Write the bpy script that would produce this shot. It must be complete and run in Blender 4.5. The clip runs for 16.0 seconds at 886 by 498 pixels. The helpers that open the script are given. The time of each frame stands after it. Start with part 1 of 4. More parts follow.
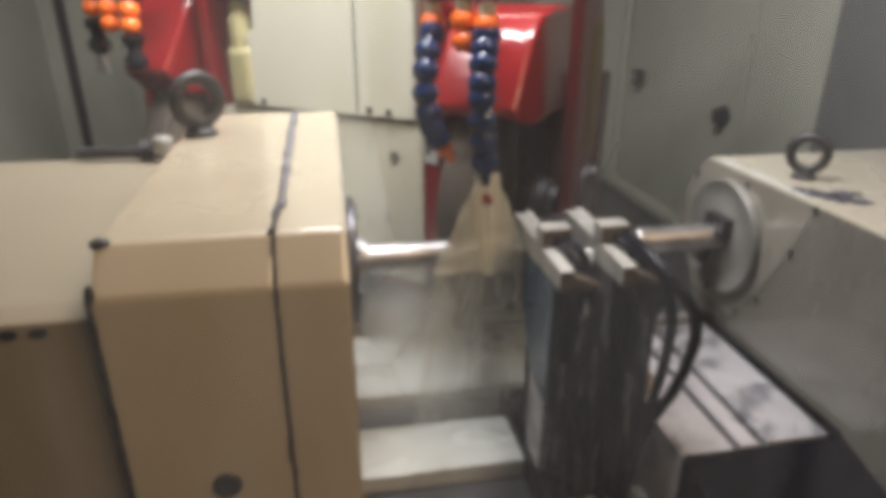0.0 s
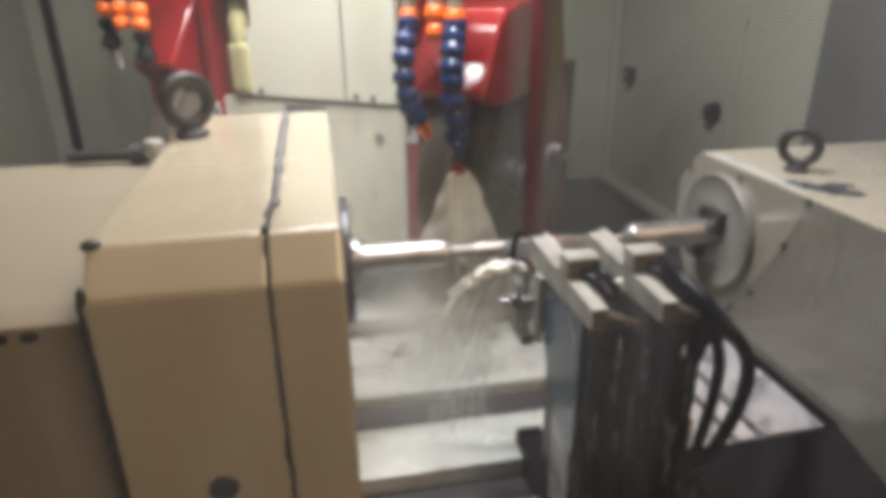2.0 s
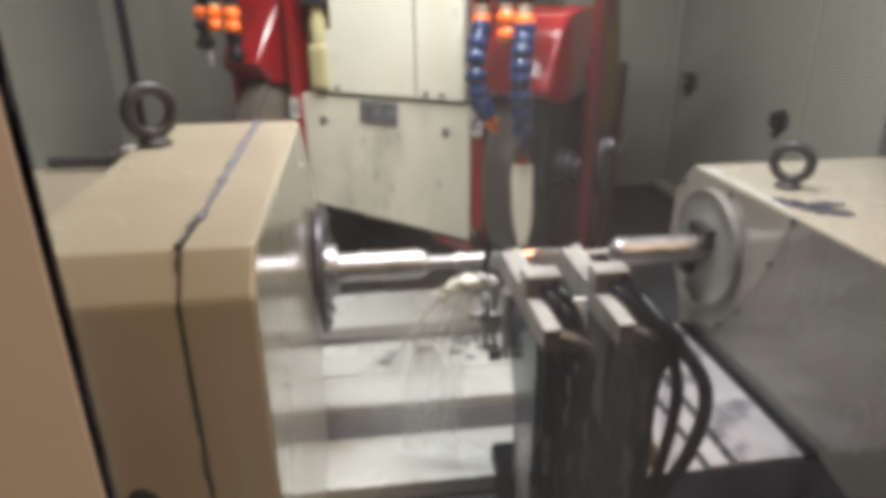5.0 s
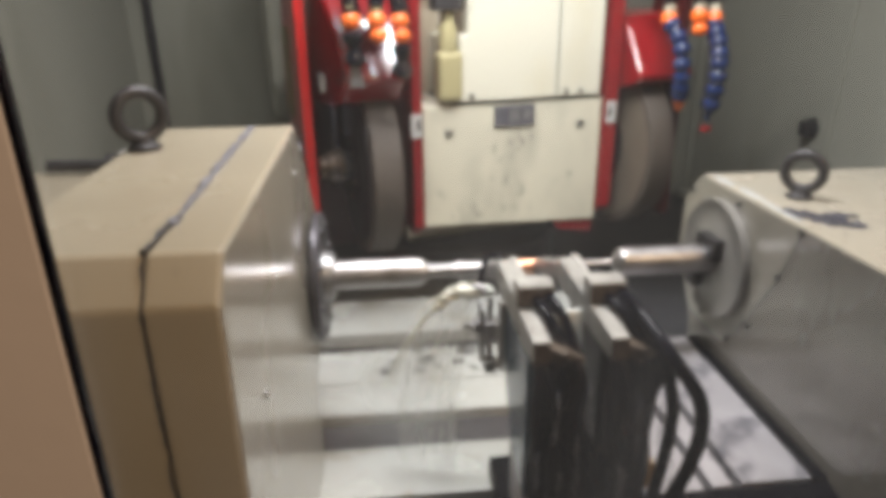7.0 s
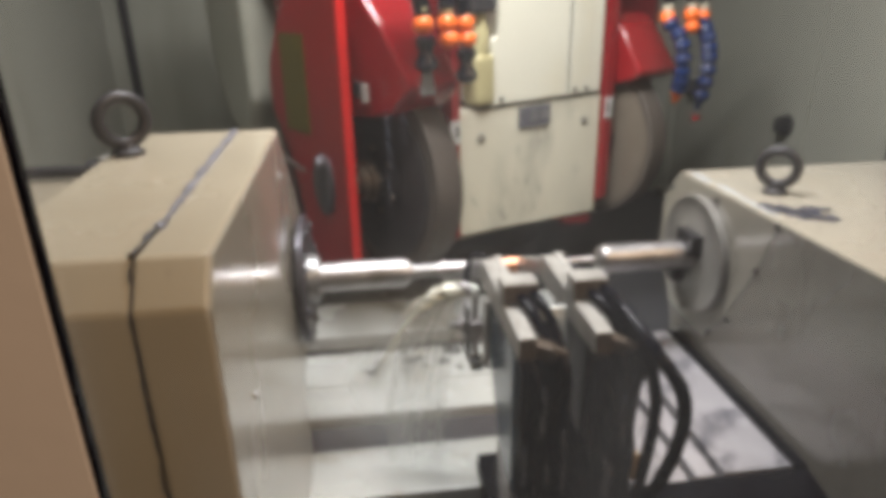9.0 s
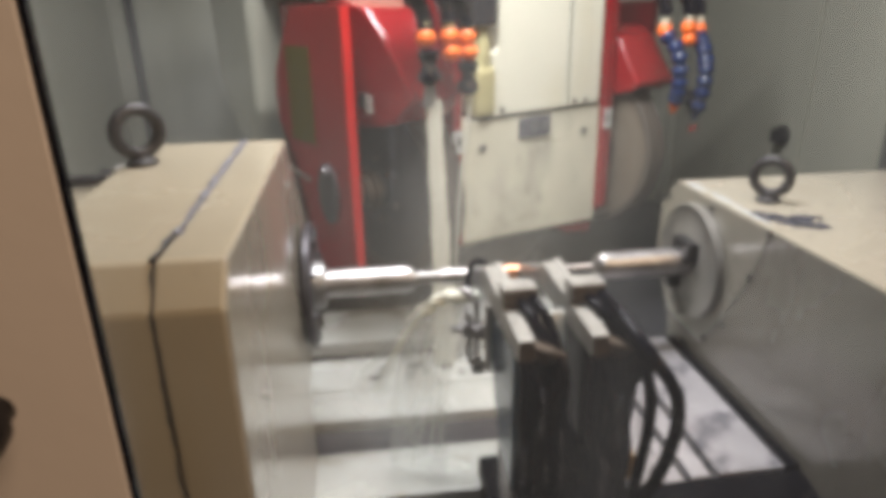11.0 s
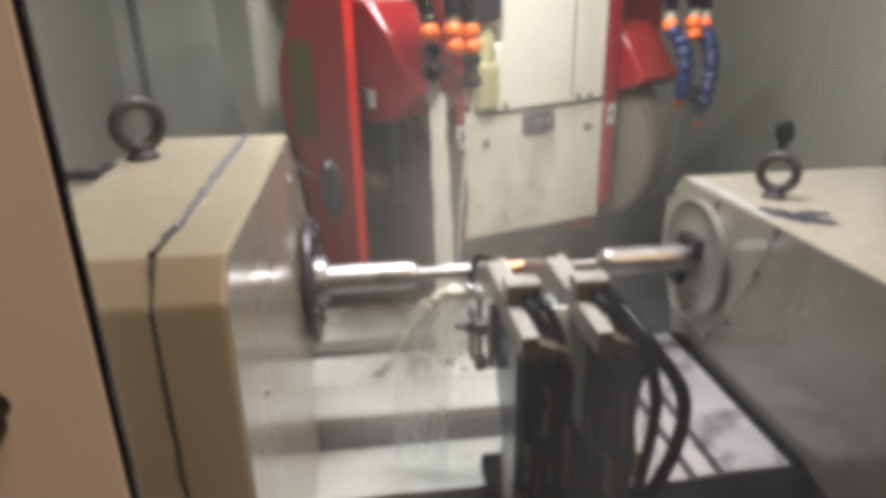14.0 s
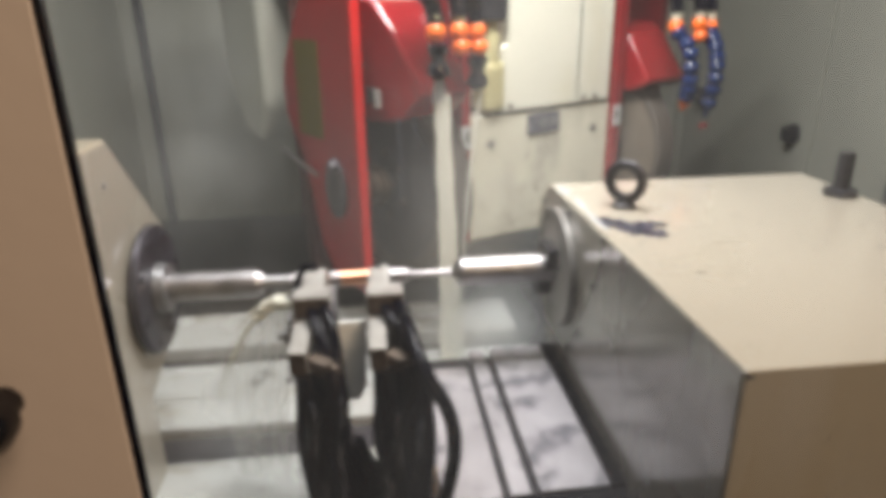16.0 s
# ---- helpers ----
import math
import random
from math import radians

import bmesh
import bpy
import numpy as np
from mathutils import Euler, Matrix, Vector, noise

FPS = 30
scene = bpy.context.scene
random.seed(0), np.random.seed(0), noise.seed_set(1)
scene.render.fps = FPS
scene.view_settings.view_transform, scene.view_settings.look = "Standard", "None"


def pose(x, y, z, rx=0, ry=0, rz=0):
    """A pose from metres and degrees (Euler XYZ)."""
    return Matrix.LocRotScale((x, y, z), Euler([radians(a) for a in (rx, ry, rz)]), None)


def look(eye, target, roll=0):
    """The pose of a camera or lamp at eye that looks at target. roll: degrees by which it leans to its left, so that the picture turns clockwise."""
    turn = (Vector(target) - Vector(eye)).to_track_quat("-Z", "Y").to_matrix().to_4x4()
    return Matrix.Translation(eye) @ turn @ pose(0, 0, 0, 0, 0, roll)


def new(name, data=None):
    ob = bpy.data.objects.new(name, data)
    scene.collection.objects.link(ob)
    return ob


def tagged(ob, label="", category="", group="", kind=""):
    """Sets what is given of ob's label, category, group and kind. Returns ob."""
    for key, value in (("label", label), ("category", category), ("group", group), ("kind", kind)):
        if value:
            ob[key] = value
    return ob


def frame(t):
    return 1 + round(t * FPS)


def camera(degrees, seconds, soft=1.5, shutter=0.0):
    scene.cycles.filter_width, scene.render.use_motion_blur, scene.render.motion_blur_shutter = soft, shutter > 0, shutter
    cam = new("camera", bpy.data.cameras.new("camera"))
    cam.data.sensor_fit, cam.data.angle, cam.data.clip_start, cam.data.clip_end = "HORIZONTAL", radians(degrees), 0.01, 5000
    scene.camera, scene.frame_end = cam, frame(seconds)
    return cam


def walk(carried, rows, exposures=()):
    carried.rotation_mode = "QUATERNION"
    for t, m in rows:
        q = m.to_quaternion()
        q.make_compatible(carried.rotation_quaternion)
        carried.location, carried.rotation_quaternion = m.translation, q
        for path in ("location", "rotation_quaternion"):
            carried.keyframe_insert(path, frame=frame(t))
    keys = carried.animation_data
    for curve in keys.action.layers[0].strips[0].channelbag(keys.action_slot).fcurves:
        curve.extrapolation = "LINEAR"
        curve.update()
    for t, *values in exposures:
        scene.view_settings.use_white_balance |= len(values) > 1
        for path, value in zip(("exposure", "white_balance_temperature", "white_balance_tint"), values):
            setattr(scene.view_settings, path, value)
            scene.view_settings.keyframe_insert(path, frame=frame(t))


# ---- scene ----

# ======== camera ========
cam = camera(69.1, 16.0, soft=7.0, shutter=0.5)
PATH = [
    (0.0, 0.0207, -0.7553, 0.3238, -9.77, -22.48, 0.08),
    (0.5, 0.0202, -0.7550, 0.3242, -9.81, -22.44, 0.16),
    (1.0, 0.0210, -0.7552, 0.3234, -9.84, -22.35, 0.09),
    (1.5, 0.0218, -0.7547, 0.3226, -10.08, -22.49, -0.17),
    (2.0, 0.0194, -0.7542, 0.3199, -10.35, -22.35, -0.69),
    (2.5, 0.0049, -0.7517, 0.3153, -13.08, -23.47, -1.05),
    (3.0, -0.0017, -0.7701, 0.3318, -12.19, -22.43, -0.49),
    (3.5, -0.0263, -0.7692, 0.3308, -13.84, -22.24, 0.54),
    (4.0, -0.0334, -0.7709, 0.3305, -13.69, -22.59, 0.50),
    (4.5, -0.0276, -0.7664, 0.3300, -12.81, -22.48, 0.22),
    (5.0, -0.0387, -0.7547, 0.3266, -7.09, -22.10, -0.58),
    (5.2, -0.0393, -0.7507, 0.3217, -4.78, -22.04, -0.56),
    (7.5, -0.0336, -0.7439, 0.3221, -5.25, -21.34, -0.70),
    (8.0, -0.0370, -0.7457, 0.3229, -5.63, -21.31, -0.70),
    (8.5, -0.0362, -0.7491, 0.3232, -6.19, -21.31, -0.97),
    (9.0, -0.0368, -0.7511, 0.3225, -6.66, -21.28, -1.14),
    (11.5, -0.0405, -0.7743, 0.3286, -6.51, -20.32, -1.16),
    (12.0, -0.0390, -0.7720, 0.3270, -6.66, -20.28, -1.17),
    (12.5, -0.0359, -0.7675, 0.3252, -6.61, -20.47, -1.07),
    (13.0, -0.0371, -0.7651, 0.3241, -6.28, -20.56, -1.06),
    (13.5, -0.0380, -0.7666, 0.3237, -6.12, -20.66, -1.08),
    (14.0, -0.0403, -0.7670, 0.3244, -6.28, -20.74, -1.13),
    (14.5, -0.0420, -0.7708, 0.3247, -6.50, -20.80, -1.01),
    (15.0, -0.0467, -0.7681, 0.3246, -6.82, -20.73, -0.78),
    (15.5, -0.0473, -0.7676, 0.3247, -6.20, -20.69, -0.85),
    (16.0, -0.0447, -0.7672, 0.3242, -6.10, -20.71, -0.81),
]
EXPOSURES = [(0.0, 0.14), (4.0, 0.12), (5.2, 0.08), (7.5, -0.02), (9.0, 0.04), (11.5, 0.06), (14.0, 0.05), (16.0, 0.13)]


def eye_pose(x, y, z, yaw, pitch, roll):
    return pose(x, y, z, 90 + pitch, 0, yaw) @ pose(0, 0, 0, 0, 0, roll)


walk(cam, [(t, eye_pose(*r)) for t, *r in PATH], EXPOSURES)

# ======== light ========
world = bpy.data.worlds.new("workshop")
scene.world = world
world.use_nodes = True
world.node_tree.nodes["Background"].inputs[0].default_value = (1.0, 0.85, 0.68, 1)
world.node_tree.nodes["Background"].inputs[1].default_value = 0.010


def area_lamp(name, eye, target, sx, sy, watts, colour, spread=180):
    data = bpy.data.lights.new(name, "AREA")
    data.shape, data.size, data.size_y, data.energy, data.color = "RECTANGLE", sx, sy, watts, colour
    data.spread = radians(spread)
    ob = new(name, data)
    ob.matrix_world = look(eye, target)
    return ob


area_lamp("machine_lamp_rear", (0.17, 0.10, 0.94), (0.15, 0.03, -0.2), 0.46, 0.06, 11.5, (0.97, 0.94, 1.0))
area_lamp("machine_lamp_front", (0.04, -0.06, 0.93), (0.12, 0.38, 0.10), 0.60, 0.05, 8.3, (0.97, 0.94, 1.0), 128)
# Unseen warm fill added outside the window, set by front-face brightness.
area_lamp("warm_front_fill", (1.05, -1.35, 1.58), (0.10, -0.5, 0.0), 1.3, 0.9, 28, (1.0, 0.68, 0.43))

# ======== materials ========


def mat(name, colour, rough=0.5, metal=0.0, vary=0.12, scale=14.0, bump=0.02, bscale=90.0, coat=0.0, stain=None, stain_scale=5.0, stain_lo=0.55, stain_hi=0.75, streak=1.0, alpha=1.0, spec=0.5):
    """A painted, metal or plastic surface with coarse and fine variation, stains and a fine relief."""
    m = bpy.data.materials.new(name)
    m.use_nodes = True
    n, l = m.node_tree.nodes, m.node_tree.links
    b = n["Principled BSDF"]
    tc = n.new("ShaderNodeTexCoord")
    mp = n.new("ShaderNodeMapping")
    mp.inputs["Scale"].default_value = (1, 1, streak)
    l.new(tc.outputs["Object"], mp.inputs[0])
    big = n.new("ShaderNodeTexNoise")
    big.inputs["Scale"].default_value, big.inputs["Detail"].default_value = scale, 5
    l.new(mp.outputs[0], big.inputs["Vector"])
    fine = n.new("ShaderNodeTexNoise")
    fine.inputs["Scale"].default_value, fine.inputs["Detail"].default_value = bscale, 3
    l.new(tc.outputs["Object"], fine.inputs["Vector"])
    ramp = n.new("ShaderNodeValToRGB")
    c = Vector(colour)
    ramp.color_ramp.elements[0].position, ramp.color_ramp.elements[1].position = 0.3, 0.7
    ramp.color_ramp.elements[0].color = (*(c * (1 - vary)), 1)
    ramp.color_ramp.elements[1].color = (*[min(1, v * (1 + vary * 0.6)) for v in c], 1)
    l.new(big.outputs["Fac"], ramp.inputs[0])
    col = ramp.outputs[0]
    if stain:
        st = n.new("ShaderNodeTexNoise")
        st.inputs["Scale"].default_value, st.inputs["Detail"].default_value, st.inputs["Roughness"].default_value = stain_scale, 8, 0.65
        l.new(mp.outputs[0], st.inputs["Vector"])
        mr = n.new("ShaderNodeMapRange")
        mr.inputs[1].default_value, mr.inputs[2].default_value = stain_lo, stain_hi
        l.new(st.outputs["Fac"], mr.inputs[0])
        mx = n.new("ShaderNodeMix")
        mx.data_type = "RGBA"
        l.new(mr.outputs[0], mx.inputs[0])
        l.new(col, mx.inputs[6])
        mx.inputs[7].default_value = (*stain, 1)
        col = mx.outputs[2]
    l.new(col, b.inputs["Base Color"])
    rr = n.new("ShaderNodeMapRange")
    rr.inputs[3].default_value, rr.inputs[4].default_value = max(0.02, rough - 0.1), min(1, rough + 0.12)
    l.new(big.outputs["Fac"], rr.inputs[0])
    l.new(rr.outputs[0], b.inputs["Roughness"])
    b.inputs["Metallic"].default_value = metal
    b.inputs["Coat Weight"].default_value = coat
    b.inputs["Coat Roughness"].default_value = 0.13
    b.inputs["Specular IOR Level"].default_value = spec
    b.inputs["Alpha"].default_value = alpha
    if bump:
        bp = n.new("ShaderNodeBump")
        bp.inputs["Strength"].default_value, bp.inputs["Distance"].default_value = min(1.0, bump * 10), 0.002
        l.new(fine.outputs["Fac"], bp.inputs["Height"])
        l.new(bp.outputs[0], b.inputs["Normal"])
    return m


PALECREAM = mat("pale_cream_paint", (0.40, 0.366, 0.292), 0.24, vary=0.06, scale=6, bump=0.0015, coat=0.75, stain=(0.33, 0.29, 0.22), stain_scale=6, stain_lo=0.56, stain_hi=0.85)
CREAM = mat("cream_paint", (0.41, 0.358, 0.262), 0.24, vary=0.06, scale=6, bump=0.0015, coat=0.75, stain=(0.33, 0.28, 0.20), stain_scale=6, stain_lo=0.56, stain_hi=0.85)
WHITE = mat("ivory_paint", (0.66, 0.65, 0.53), 0.33, vary=0.05, scale=6, bump=0.006, stain=(0.50, 0.45, 0.26), stain_scale=7, stain_lo=0.54, stain_hi=0.85, streak=0.4)
# Stained cream darkened in three steps for the shade on inner end faces.
ENDSHADE = mat("stained_paint_deep_shade", (0.175, 0.162, 0.135), 0.26, vary=0.12, scale=5, bump=0.003, coat=1.0, stain=(0.11, 0.10, 0.08), stain_scale=4, stain_lo=0.46, stain_hi=0.78, streak=0.4)
FACESHADE = mat("stained_paint_light_shade", (0.265, 0.246, 0.203), 0.28, vary=0.10, scale=5, bump=0.003, coat=0.8, stain=(0.17, 0.157, 0.125), stain_scale=4, stain_lo=0.48, stain_hi=0.8, streak=0.4)
SOFTSHADE = mat("stained_paint_soft_shade", (0.38, 0.352, 0.285), 0.28, vary=0.10, scale=5, bump=0.003, coat=0.75, stain=(0.20, 0.185, 0.145), stain_scale=4, stain_lo=0.48, stain_hi=0.8, streak=0.4)
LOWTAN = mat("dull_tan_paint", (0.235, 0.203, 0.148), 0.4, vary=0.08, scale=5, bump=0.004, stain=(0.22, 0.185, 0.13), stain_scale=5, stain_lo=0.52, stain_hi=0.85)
WALL = mat("wall_paint", (0.29, 0.29, 0.24), 0.38, vary=0.12, scale=3, bump=0.006, stain=(0.17, 0.165, 0.125), stain_scale=3, stain_lo=0.5, stain_hi=0.8, streak=0.25)
TAN = mat("tan_paint", (0.84, 0.80, 0.79), 0.45, vary=0.04, scale=5, bump=0.01)
# Guard red brightened to stand for light caught on the front edge.
LITRED = mat("lit_red_edge", (0.45, 0.016, 0.014), 0.35, vary=0.1, scale=12, bump=0.004)
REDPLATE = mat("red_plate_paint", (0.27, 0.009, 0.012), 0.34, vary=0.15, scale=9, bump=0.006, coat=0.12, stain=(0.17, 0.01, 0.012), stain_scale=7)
# Red guard paint darkened to stand for shade on the right plate.
SHADERED = mat("shaded_red_paint", (0.095, 0.012, 0.013), 0.32, vary=0.3, scale=9, bump=0.006, stain=(0.05, 0.018, 0.016), stain_scale=8, stain_lo=0.45)
RED = mat("red_paint", (0.235, 0.008, 0.011), 0.17, vary=0.18, scale=9, bump=0.006, coat=0.6, stain=(0.16, 0.01, 0.012), stain_scale=7, stain_lo=0.58, stain_hi=0.85)
STEEL = mat("bright_steel", (0.42, 0.405, 0.40), 0.40, 1.0, vary=0.30, scale=38, bump=0.03, bscale=130)
PLATE = mat("wet_ground_plate", (0.37, 0.355, 0.365), 0.42, 0.15, vary=0.2, scale=16, bump=0.02, stain=(0.14, 0.135, 0.15), stain_scale=20, stain_lo=0.50, stain_hi=0.62)
TABLE = mat("wet_table_plate", (0.53, 0.545, 0.515), 0.25, 0.2, vary=0.12, scale=9, bump=0.01, stain=(0.31, 0.28, 0.21), stain_scale=16, stain_lo=0.52, stain_hi=0.75)
GREY = mat("grey_steel", (0.30, 0.30, 0.30), 0.4, 0.7, vary=0.2, scale=12, bump=0.02)
DARK = mat("dark_steel", (0.045, 0.043, 0.045), 0.45, 0.4, vary=0.3, scale=20, bump=0.02)
TRAY = mat("dark_wet_tray", (0.03, 0.03, 0.033), 0.35, 0.0, vary=0.4, scale=8, bump=0.03)
BRASS = mat("brown_brass", (0.085, 0.062, 0.043), 0.42, 0.5, vary=0.3, scale=40, bump=0.02)
ALU = mat("satin_aluminium", (0.40, 0.39, 0.36), 0.46, 0.4, vary=0.25, scale=45, bump=0.01)
RUBBER = mat("black_rubber", (0.0025, 0.0025, 0.006), 0.18, vary=0.3, scale=40, bump=0.01, spec=0.09)
CAULK = mat("black_sealant", (0.02, 0.019, 0.022), 0.5, vary=0.3, scale=60, bump=0.04)
BLUEP = mat("blue_plastic", (0.008, 0.022, 0.085), 0.10, vary=0.15, scale=30, bump=0.0)
NAVY = mat("navy_rubber", (0.030, 0.036, 0.085), 0.35, vary=0.2, scale=30, bump=0.005)
BLACKP = mat("black_plastic", (0.006, 0.006, 0.010), 0.12, vary=0.2, scale=30, bump=0.0)
ORANGE = mat("orange_plastic", (0.85, 0.16, 0.02), 0.3, vary=0.1, scale=30, bump=0.0)
WHEEL = mat("grinding_abrasive", (0.075, 0.062, 0.050), 0.6, vary=0.12, scale=20, bump=0.05, bscale=700)
# Abrasive made paler to stand for light on the inner wheel faces.
LITWHEEL = mat("lit_abrasive", (0.14, 0.118, 0.09), 0.4, vary=0.2, scale=18, bump=0.03, bscale=500, stain=(0.11, 0.09, 0.07), stain_scale=9)
YELLOW = mat("olive_yellow_label", (0.105, 0.085, 0.015), 0.5, vary=0.1, bump=0.0)
BLUEG = mat("blue_grey_paint", (0.030, 0.065, 0.10), 0.16, vary=0.2, scale=12, bump=0.01)
COPPER = mat("copper_part", (0.70, 0.36, 0.22), 0.3, 0.9, vary=0.1, bump=0.0)
COOLANT = mat("milky_coolant", (0.78, 0.78, 0.68), 0.15, vary=0.1, scale=30, bump=0.02, bscale=60, alpha=0.66, streak=0.2)
GUSH = mat("white_aerated_coolant", (0.84, 0.86, 0.76), 0.25, vary=0.08, scale=60, bump=0.01)
LABEL = mat("grey_label", (0.50, 0.50, 0.48), 0.5, vary=0.2, bump=0.0)
GREYCAULK = mat("blue_grey_sealant", (0.13, 0.13, 0.155), 0.5, vary=0.3, scale=40, bump=0.02)
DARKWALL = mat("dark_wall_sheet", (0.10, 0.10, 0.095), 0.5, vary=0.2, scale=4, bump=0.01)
# Very dark red puts the shade of the guard's recess into the colour.
RECESSRED = mat("shaded_guard_inside", (0.05, 0.02, 0.02), 0.5, vary=0.3, scale=10, bump=0.03)
DARKLABEL = mat("worn_plate", (0.10, 0.10, 0.115), 0.5, vary=0.4, scale=60, bump=0.01)
GRIME = mat("grinding_grime", (0.10, 0.098, 0.09), 0.6, vary=0.3, scale=80, bump=0.01)
PANEL = mat("grimy_ivory_paint", (0.64, 0.62, 0.49), 0.33, vary=0.06, scale=7, bump=0.008, stain=(0.30, 0.29, 0.24), stain_scale=13, stain_lo=0.47, stain_hi=0.86, streak=0.35)
WETSHEEN = mat("wet_streak_sheen", (0.62, 0.66, 0.68), 0.12, vary=0.2, scale=40, bump=0.01, alpha=0.6)
DISC = mat("dark_wet_faceplate", (0.075, 0.072, 0.082), 0.38, 0.5, vary=0.25, scale=14, bump=0.02)
FLANGE = mat("stained_steel_flange", (0.23, 0.22, 0.20), 0.42, 0.3, vary=0.2, scale=16, bump=0.01, stain=(0.09, 0.085, 0.085), stain_scale=14, stain_lo=0.54, stain_hi=0.75)
BROWNHOSE = mat("dark_brown_rubber", (0.004, 0.003, 0.004), 0.25, vary=0.4, scale=30, bump=0.01, spec=0.1)
OIL = mat("oily_patch", (0.05, 0.05, 0.068), 0.25, vary=0.4, scale=60, bump=0.01)
YELLOWP = mat("yellowed_plastic", (0.42, 0.38, 0.20), 0.4, vary=0.15, scale=30, bump=0.005)
DRIP = mat("coolant_drip", (0.44, 0.50, 0.66), 0.15, vary=0.05, bump=0.0, alpha=0.30)
FAN = mat("coolant_fan", (0.72, 0.75, 0.66), 0.25, vary=0.15, scale=60, bump=0.02, alpha=0.60, streak=0.1)
DGREY = mat("dull_dark_steel", (0.11, 0.105, 0.115), 0.4, 0.6, vary=0.25, scale=14, bump=0.02)
MATT = mat("matt_black_rubber", (0.002, 0.002, 0.004), 0.5, vary=0.3, scale=30, bump=0.03, spec=0.06)
GOLD = mat("tan_brass", (0.42, 0.30, 0.17), 0.4, 0.4, vary=0.2, scale=40, bump=0.01)
SHIELD = mat("white_wet_plastic", (0.72, 0.74, 0.70), 0.25, vary=0.08, scale=30, bump=0.004, stain=(0.45, 0.50, 0.45), stain_scale=20)
FLOORM = mat("workshop_floor", (0.12, 0.11, 0.10), 0.6, vary=0.2, scale=3)
ROOM = mat("workshop_wall", (0.16, 0.14, 0.115), 0.7, vary=0.1, scale=2)


def glass_material():
    m = bpy.data.materials.new("dirty_glass")
    m.use_nodes = True
    n, l = m.node_tree.nodes, m.node_tree.links
    n.remove(n["Principled BSDF"])
    tr, gl, df, m1, m2 = n.new("ShaderNodeBsdfTransparent"), n.new("ShaderNodeBsdfGlossy"), n.new("ShaderNodeBsdfTranslucent"), n.new("ShaderNodeMixShader"), n.new("ShaderNodeMixShader")
    gl.inputs["Roughness"].default_value = 0.02
    tr.inputs[0].default_value = (0.96, 0.97, 0.95, 1)
    df.inputs[0].default_value = (0.9, 0.9, 0.85, 1)
    nz, mr = n.new("ShaderNodeTexNoise"), n.new("ShaderNodeMapRange")
    nz.inputs["Scale"].default_value, nz.inputs["Detail"].default_value = 9, 6
    mr.inputs[3].default_value, mr.inputs[4].default_value = 0.005, 0.034
    tc = n.new("ShaderNodeTexCoord")
    mp = n.new("ShaderNodeMapping")
    mp.inputs["Scale"].default_value = (1.6, 1, 0.3)
    l.new(tc.outputs["Object"], mp.inputs[0])
    l.new(mp.outputs[0], nz.inputs["Vector"])
    mr.inputs[1].default_value, mr.inputs[2].default_value = 0.35, 0.70
    l.new(nz.outputs["Fac"], mr.inputs[0])
    l.new(mr.outputs[0], m1.inputs[0])
    l.new(tr.outputs[0], m1.inputs[1])
    l.new(df.outputs[0], m1.inputs[2])
    m2.inputs[0].default_value = 0.035
    l.new(m1.outputs[0], m2.inputs[1])
    l.new(gl.outputs[0], m2.inputs[2])
    l.new(m2.outputs[0], n["Material Output"].inputs[0])
    return m


GLASS = glass_material()

# ======== mesh tools ========


def link(name, bm, material, parent=None, label="", smooth=False):
    bmesh.ops.recalc_face_normals(bm, faces=bm.faces)
    me = bpy.data.meshes.new(name)
    bm.to_mesh(me)
    bm.free()
    me.materials.append(material)
    if smooth:
        for p in me.polygons:
            p.use_smooth = True
        me.set_sharp_from_angle(angle=radians(40))
    ob = new(name, me)
    if smooth and len(me.polygons) < 400:
        wn = ob.modifiers.new("even_shading", "WEIGHTED_NORMAL")
        wn.keep_sharp = True
    if parent:
        ob.parent = parent
    if label:
        tagged(ob, label)
    return ob


def part(name, bm, material, parent, label="", smooth=True):
    """One mesh object under a thing or a part."""
    return link(name, bm, material, parent, label, smooth)


def thing(name, label, category, group="", at=(0, 0, 0)):
    ob = new(name)
    ob.empty_display_size = 0.05
    ob.location = at
    return tagged(ob, label, category, group)


def bevel(bm, geom_edges, width, seg=2):
    bmesh.ops.bevel(bm, geom=geom_edges, offset=width, segments=seg, profile=0.6, affect="EDGES", clamp_overlap=True)


def box(lo, hi, bev=0.002, seg=2, m=None):
    bm = bmesh.new()
    bmesh.ops.create_cube(bm, size=1)
    c, s = (Vector(lo) + Vector(hi)) / 2, Vector(hi) - Vector(lo)
    for v in bm.verts:
        v.co = Vector((v.co.x * s.x, v.co.y * s.y, v.co.z * s.z)) + c
    if bev:
        bevel(bm, bm.edges[:], bev, seg)
    if m:
        bm.transform(m)
    return bm


def prism(points, axis, a, b, bev=0.0, seg=2):
    """A solid with the outline points (in the two other axes, in order) from a to b along axis."""
    bm = bmesh.new()
    def place(p, w):
        return {"x": (w, p[0], p[1]), "y": (p[0], w, p[1]), "z": (p[0], p[1], w)}[axis]
    lo = [bm.verts.new(place(p, a)) for p in points]
    hi = [bm.verts.new(place(p, b)) for p in points]
    bm.faces.new(lo)
    bm.faces.new(hi)
    for i in range(len(points)):
        j = (i + 1) % len(points)
        bm.faces.new((lo[i], lo[j], hi[j], hi[i]))
    bmesh.ops.recalc_face_normals(bm, faces=bm.faces)
    if bev:
        bevel(bm, bm.edges[:], bev, seg)
    return bm


